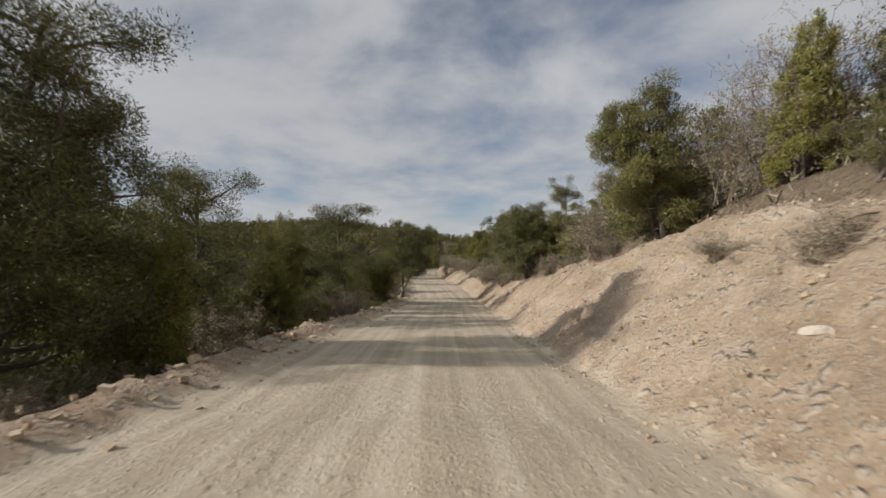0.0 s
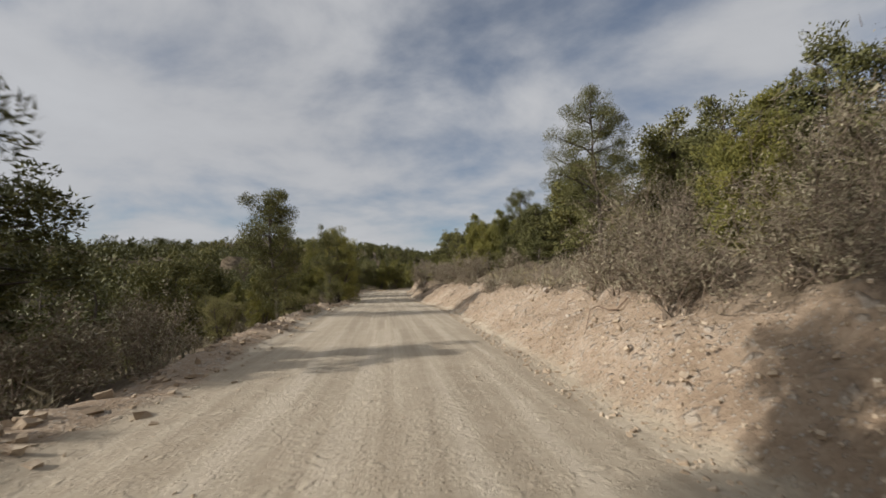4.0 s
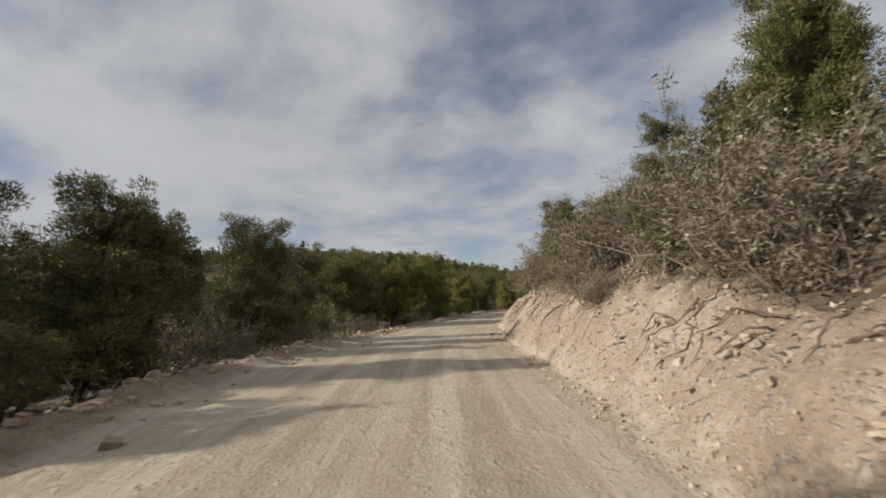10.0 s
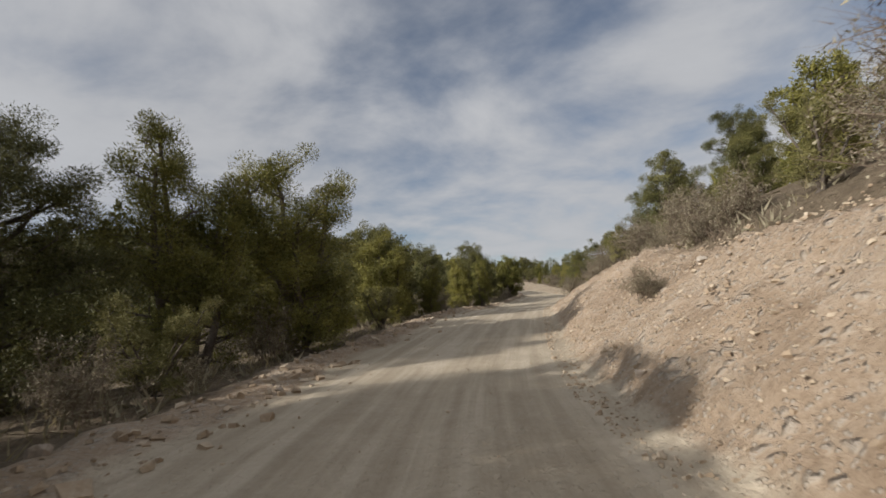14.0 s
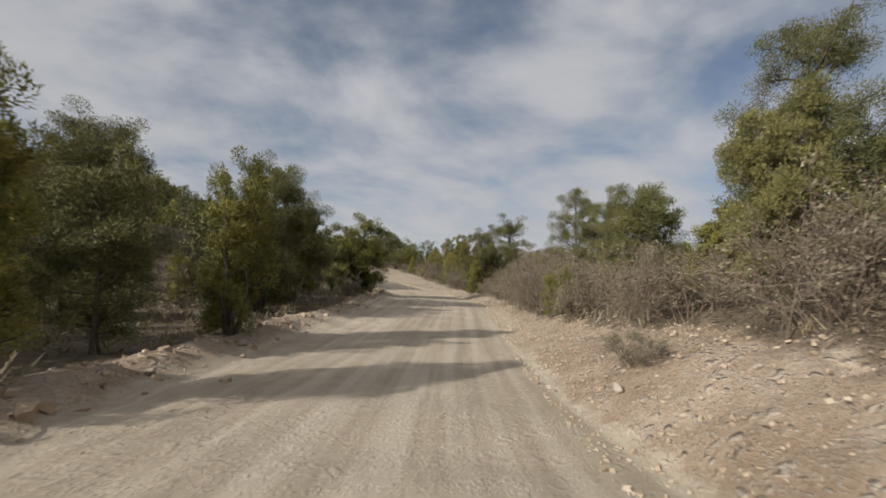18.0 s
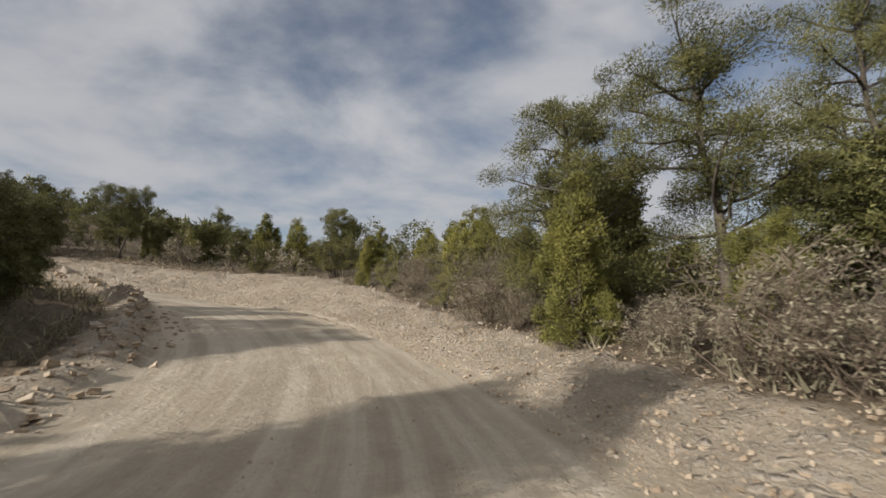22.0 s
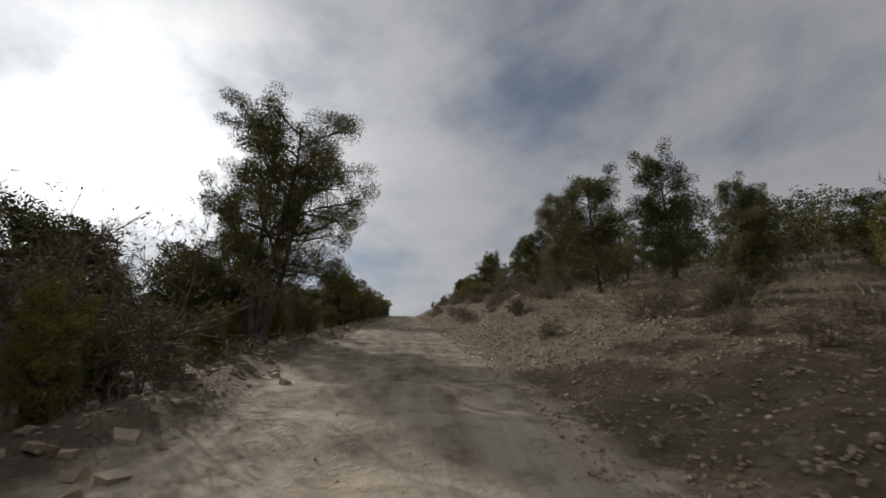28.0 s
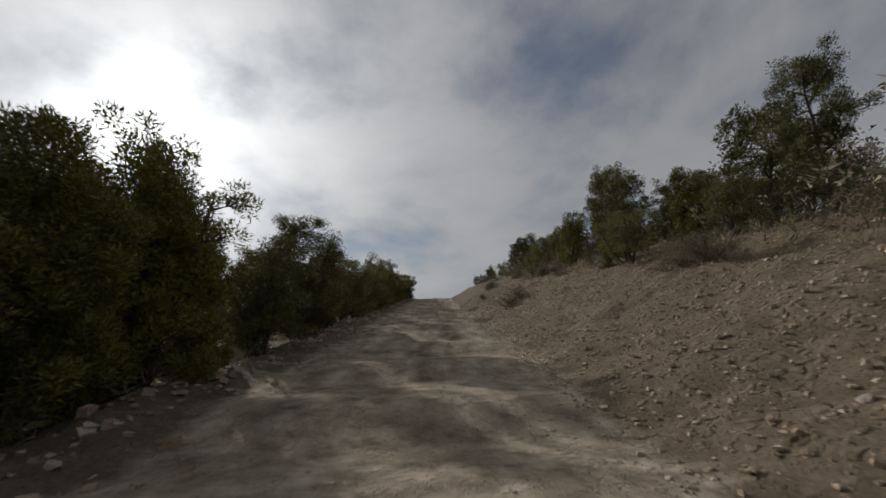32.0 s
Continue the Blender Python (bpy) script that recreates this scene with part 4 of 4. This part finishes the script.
def fill():
    """The wood on either side, closing up to the brow of the bank and to the berm."""
    n = 16000
    t = rng.uniform(-2.5, 44, n)
    side = np.where(rng.uniform(size=n) < 0.5, -1, 1)
    off = 4.2 + 44 * rng.uniform(size=n) ** 1.75
    pick = rng.uniform(size=n)
    cells = {}

    def crowd(x, y, gap):
        cx, cy = int(x // 4), int(y // 4)
        return any((x - q[0]) ** 2 + (y - q[1]) ** 2 < (gap * 0.6 + q[2]) ** 2 for i in (-1, 0, 1) for j in (-1, 0, 1) for q in cells.get((cx + i, cy + j), ()))

    for q in PLANTED:
        cells.setdefault((int(q[0] // 4), int(q[1] // 4)), []).append((q[0], q[1], 1.0))
    count, rest, made = 0, [], {k: 0 for k in KINDS}
    for k in range(n):
        d = side[k] * off[k]
        foot, hb, sb = (float(np.interp(t[k], RIGHT[:, 0], RIGHT[:, c])) for c in (1, 2, 3))
        brow = foot + hb / sb
        edge = float(np.interp(t[k], LEFT[:, 0], LEFT[:, 1]))
        if d > 0 and d < brow + 0.1:
            continue
        if d < 0 and -d < edge + 1.7:
            continue
        if 23.2 < t[k] < 27.6 and -12 < d < 0:
            continue
        rim = d - brow if d > 0 else -d - edge - 1.7
        if d < 0 and t[k] > 28 and rim < 5 and pick[k] > (0.8 if rim < 1.6 else 0.42):
            continue
        x, y, _ = spot(t[k], d)
        if abs(abs(float(track_place([x], [y])[1][0])) - abs(d)) > 1.0:
            continue
        a, p = abs(d), pick[k]
        if rim < 1.6:
            kind = "brush" if p < 0.55 else "sage" if p < 0.8 else "oak" if p < 0.92 else "juniper"
        elif rim < 6:
            kind = "brush" if p < 0.33 else "sage" if p < 0.42 else "juniper" if p < 0.68 else "oak" if p < 0.82 else "pine"
        else:
            kind = "pine" if p < 0.45 else "juniper" if p < 0.78 else "oak" if p < 0.9 else "brush"
        lo, hi = {"pine": (3.0, 5.4), "juniper": (2.0, 3.8), "oak": (1.3, 2.6), "brush": (1.0, 2.5), "sage": (0.5, 1.1)}[kind]
        if d < 0 and kind in ("pine", "juniper"):
            grow = float(np.interp(t[k], (0, 7, 10, 27, 29), (1.3, 1.3, 1.0, 1.0, 1.2)))
            lo, hi = lo * grow, hi * grow
        if d > 0 and 26.5 < t[k] < 31 and kind in ("pine", "juniper"):
            lo, hi = lo * 0.66, hi * 0.66
        if d < 0 and rim < 1.6:
            hi *= 0.75
        tall = rng.uniform(lo, hi)
        gap = {"pine": 1.7, "juniper": 1.5, "oak": 1.2, "brush": 0.9, "sage": 0.6}[kind] * (1.0 + 0.012 * max(a - 12, 0))
        if crowd(x, y, gap):
            continue
        if a > 15 or made[kind] > 255:
            rest.append((kind, x, y, tall, rng.uniform(0.95, 1.35)))
        else:
            plant(kind, x, y, tall, rng.uniform(0.95, 1.35), a < 6.8)
            made[kind] += 1
        cells.setdefault((int(x // 4), int(y // 4)), []).append((x, y, gap * 0.5))
        count += 1
        if count >= 2300:
            break
    # the wood further off, joined by what it is made of
    shapes = {}
    crowns, wood = {}, []
    z = height(np.array([r[1] for r in rest]), np.array([r[2] for r in rest]))[0]
    for (kind, x, y, tall, wide), g in zip(rest, z):
        v = int(rng.integers(0, 4))
        if (kind, v) not in shapes:
            shapes[kind, v] = brush_shape(60 + v, False, 6) if kind in ("brush", "sage") else tree_shape(kind, 80 + v * 3, False, far=True)
        s, a = shapes[kind, v], rng.uniform(0, 6.283)
        turn = np.array([[math.cos(a), math.sin(a), 0], [-math.sin(a), math.cos(a), 0], [0, 0, 1]]) * np.array([tall * wide, tall * wide, tall])
        stem, leaf = (s["stems"], s["leaves"]) if "stems" in s else (s["trunk"], s["crown"])
        stem_faces = stem[1] if stem[1].shape[1] == 3 else np.concatenate([stem[1][:, :3], stem[1][:, [0, 2, 3]]])
        wood.append((stem[0] @ turn + (x, y, g), stem_faces))
        crowns.setdefault(kind, []).append((leaf[0] @ turn + (x, y, g), leaf[1]))
    tagged(new("woodland_stems", mesh_from("woodland_stems", *join(wood), M_BARK)), "dark trunks and stems of the wood behind", "forest", kind="stuff")
    for kind, parts in crowns.items():
        tagged(new("woodland_" + kind, mesh_from("woodland_" + kind, *join(parts), KINDS[kind][4])), "dense " + kind + " crowns in the wood behind", "forest", kind="stuff")


fill()


def far_wood():
    """The distant woods, one object: crowns of small clumps."""
    g = np.random.default_rng(5)
    n = 5200
    t = g.uniform(-4, 52, n)
    side = np.where(g.uniform(size=n) < 0.5, -1, 1)
    off = 44 + 190 * g.uniform(size=n) ** 1.5
    C = np.array([spot(a, s * o)[:2] for a, s, o in zip(t, side, off)])
    dd = np.abs(track_place(C[:, 0], C[:, 1])[1])
    C, off = C[dd > 40], dd[dd > 40]
    Z = height(C[:, 0], C[:, 1])[0]
    centres, outs = [], []
    tall = 1.8 + 3.0 * g.uniform(size=len(C)) ** 1.6
    for (x, y), z, h in zip(C, Z, tall):
        k = 13
        f = g.uniform(0.12, 1.0, k)
        a = g.uniform(0, 6.283, k)
        r = 0.36 * h * np.sqrt(np.maximum(1.05 - f, 0.02)) * g.uniform(0.4, 1, k)
        centres.append(np.stack([x + r * np.cos(a), y + r * np.sin(a), z + f * h], 1))
    centres = np.concatenate(centres)
    v, f = blades(centres, 5, 0.5, 0.85, 0.24, g, None, 0.5)
    ob = new("far_wood", mesh_from("far_wood", v, f, M_PINE))
    return tagged(ob, "dense pine and juniper wood on distant slopes", "forest", kind="stuff")


far_wood()


# ---- stones ----
def stone_shape(g, squash=0.7):
    """An angular chip: a box with its corners knocked about."""
    v = np.array([(x, y, z) for x in (-0.5, 0.5) for y in (-0.5, 0.5) for z in (-0.5, 0.5)]) * g.uniform(0.45, 1.05, (8, 3))
    v[:, 2] *= squash
    f = np.array([(0, 1, 3), (0, 3, 2), (4, 6, 7), (4, 7, 5), (0, 4, 5), (0, 5, 1), (2, 3, 7), (2, 7, 6), (0, 2, 6), (0, 6, 4), (1, 5, 7), (1, 7, 3)])
    tilt = np.array(Euler((g.uniform(-0.5, 0.5), g.uniform(-0.5, 0.5), 0)).to_matrix())
    return v @ tilt.T, f


def scatter_stones(count, where, size_lo, size_hi, name, label):
    """Loose stones as one object: count tries, kept where the place allows."""
    g = np.random.default_rng(len(name) * 17 + count)
    shapes = [stone_shape(g) for _ in range(12)]
    t, d = where(g, count)
    xy = np.array([spot(a, b)[:2] for a, b in zip(t, d)])
    tp, dp, _ = track_place(xy[:, 0], xy[:, 1])
    ok = np.abs(np.abs(dp) - np.abs(d)) < 0.7
    xy = xy[ok]
    z = height(xy[:, 0], xy[:, 1])[0]
    parts = []
    for (x, y), h in zip(xy, z):
        v, f = shapes[int(g.integers(0, 12))]
        s = size_lo * (size_hi / size_lo) ** (g.uniform() ** 1.9)
        a = g.uniform(0, 6.283)
        rot = np.array([[math.cos(a), -math.sin(a), 0], [math.sin(a), math.cos(a), 0], [0, 0, 1]])
        parts.append(((v * s * g.uniform(0.7, 1.3, 3)) @ rot.T + (x, y, h + 0.04 * s), f))
    v, f = join(parts)
    return tagged(new(name, mesh_from(name, v, f, M_STONE)), label, "stones", kind="stuff")


def on_bank(g, n):
    t = g.uniform(-0.5, 37, n)
    foot, hb, sb = (np.interp(t, RIGHT[:, 0], RIGHT[:, c]) for c in (1, 2, 3))
    return t, foot - 0.5 + (hb / sb + 1.0) * g.uniform(size=n) ** 1.2


def on_berm(g, n):
    t = g.uniform(-0.5, 37, n)
    return t, -np.interp(t, LEFT[:, 0], LEFT[:, 1]) - g.normal(0.5, 0.5, n)


def on_road(g, n):
    return g.uniform(-0.5, 37, n), g.uniform(-4, 3, n)


scatter_stones(50000, on_bank, 0.026, 0.085, "bank_stones", "loose pale stones strewn over the cut bank")


def on_late_bank(g, n):
    t = g.uniform(26.5, 37, n)
    foot, hb, sb = (np.interp(t, RIGHT[:, 0], RIGHT[:, c]) for c in (1, 2, 3))
    return t, foot - 0.3 + (hb / sb + 1.5) * g.uniform(size=n)


scatter_stones(14000, on_late_bank, 0.028, 0.085, "slope_stones", "loose broken stones on the slope coloured dark for shade")
scatter_stones(7000, on_berm, 0.035, 0.22, "berm_stones", "loose pale stones along the road berm")
scatter_stones(2500, on_road, 0.015, 0.05, "road_gravel", "fine pale gravel on the track")


def undergrowth():
    """Low dry plants and litter between the shrubs."""
    g = np.random.default_rng(23)
    n = 7000
    t, side = g.uniform(-2, 42, n), np.where(g.uniform(size=n) < 0.5, -1, 1)
    foot, hb, sb = (np.interp(t, RIGHT[:, 0], RIGHT[:, c]) for c in (1, 2, 3))
    edge = np.interp(t, LEFT[:, 0], LEFT[:, 1])
    d = np.where(side > 0, foot + hb / sb + 0.1 + 16 * g.uniform(size=n) ** 1.6, -edge - 1.3 - 16 * g.uniform(size=n) ** 1.6)
    xy = np.array([spot(a, b)[:2] for a, b in zip(t, d)])
    _, dp, _ = track_place(xy[:, 0], xy[:, 1])
    xy = xy[np.abs(np.abs(dp) - np.abs(d)) < 0.7]
    z = height(xy[:, 0], xy[:, 1])[0]
    c = np.column_stack([xy, z + 0.03])
    half = g.uniform(size=len(c)) < 0.45
    for name, sel, mat, label in (("dry_grass", half, M_GRASS, "dry straw-coloured grass tufts on the slope"), ("low_shrubs", ~half, M_BRUSH, "low grey-green ground shrubs")):
        v, f = blades(c[sel], 16, 0.22, 0.30, 0.012 if name == "dry_grass" else 0.024, g, None, 1.6)
        tagged(new(name, mesh_from(name, v, f, mat)), label, "undergrowth", kind="stuff")


undergrowth()


def rock_mesh(seed):
    g = np.random.default_rng(seed)
    bm = bmesh.new()
    bmesh.ops.create_icosphere(bm, subdivisions=2, radius=0.5)
    flats = [Vector(g.normal(size=3)).normalized() for _ in range(10)]
    for v in bm.verts:
        for q in flats:
            over = v.co.dot(q) - 0.25
            if over > 0:
                v.co -= q * over
        v.co *= g.uniform(0.95, 1.05)
        v.co.z *= 0.75
    me = bpy.data.meshes.new("rock")
    bm.to_mesh(me)
    bm.free()
    me.materials.append(M_ROCK)
    return me


def rocks():
    """Single rocks along both edges of the track."""
    g = np.random.default_rng(31)
    shapes = [rock_mesh(k) for k in range(8)]
    rows = []
    for k in range(230):
        t = g.uniform(0, 36)
        if k % 3:
            foot, hb, sb = (float(np.interp(t, RIGHT[:, 0], RIGHT[:, c])) for c in (1, 2, 3))
            d = foot + g.uniform(0.05, 1.0) * hb / sb
        else:
            d = -float(np.interp(t, LEFT[:, 0], LEFT[:, 1])) - g.uniform(0.1, 1.4)
        rows.append((t, d, 0.12 + 0.2 * g.uniform() ** 3))
    rows += [(10.1, -4.0, 0.35), (10.0, -4.4, 0.4), (2.9, 4.1, 0.7)]
    places = [(*spot(t, d)[:2], d, size) for t, d, size in rows]
    for x, y, d, size in places + [(14.2, 209.3, None, 0.85)]:
        if d is not None and abs(abs(float(track_place([x], [y])[1][0])) - abs(d)) > 0.6:
            continue
        ob = tagged(new("rock", shapes[int(g.integers(0, 8))]), "pale angular limestone rock beside the track", "rock", "rocks along the track")
        ob.location = (x, y, float(height([x], [y])[0][0]) + 0.12 * size)
        ob.rotation_euler = (g.uniform(-0.3, 0.3), g.uniform(-0.3, 0.3), g.uniform(0, 6.28))
        ob.scale = (size * g.uniform(0.8, 1.3), size * g.uniform(0.8, 1.2), size)


rocks()


def roots():
    """Bared roots that hang over the steep cut."""
    g = np.random.default_rng(41)
    for k in range(84):
        t = g.uniform(9.5, 14.5) if k < 60 else g.uniform(0.3, 8.5)
        foot, hb, sb = (float(np.interp(t, RIGHT[:, 0], RIGHT[:, c])) for c in (1, 2, 3))
        d, pts = foot + hb / sb * g.uniform(0.75, 1.0), []
        for _ in range(7):
            x, y, _ = spot(t, d)
            pts.append((x, y, float(height([x], [y])[0][0]) + 0.02 + g.uniform(0, 0.05)))
            t += g.normal(0, 0.024)
            d -= hb / sb * g.uniform(0.04, 0.14)
        v, f = tube(pts, np.linspace(g.uniform(0.009, 0.03), 0.004, 7), 5)
        tagged(new("root", mesh_from("root", v, f, M_ROOT, True)), "bared brown tree root hanging on the cut bank", "root", "roots on the cut bank")


roots()
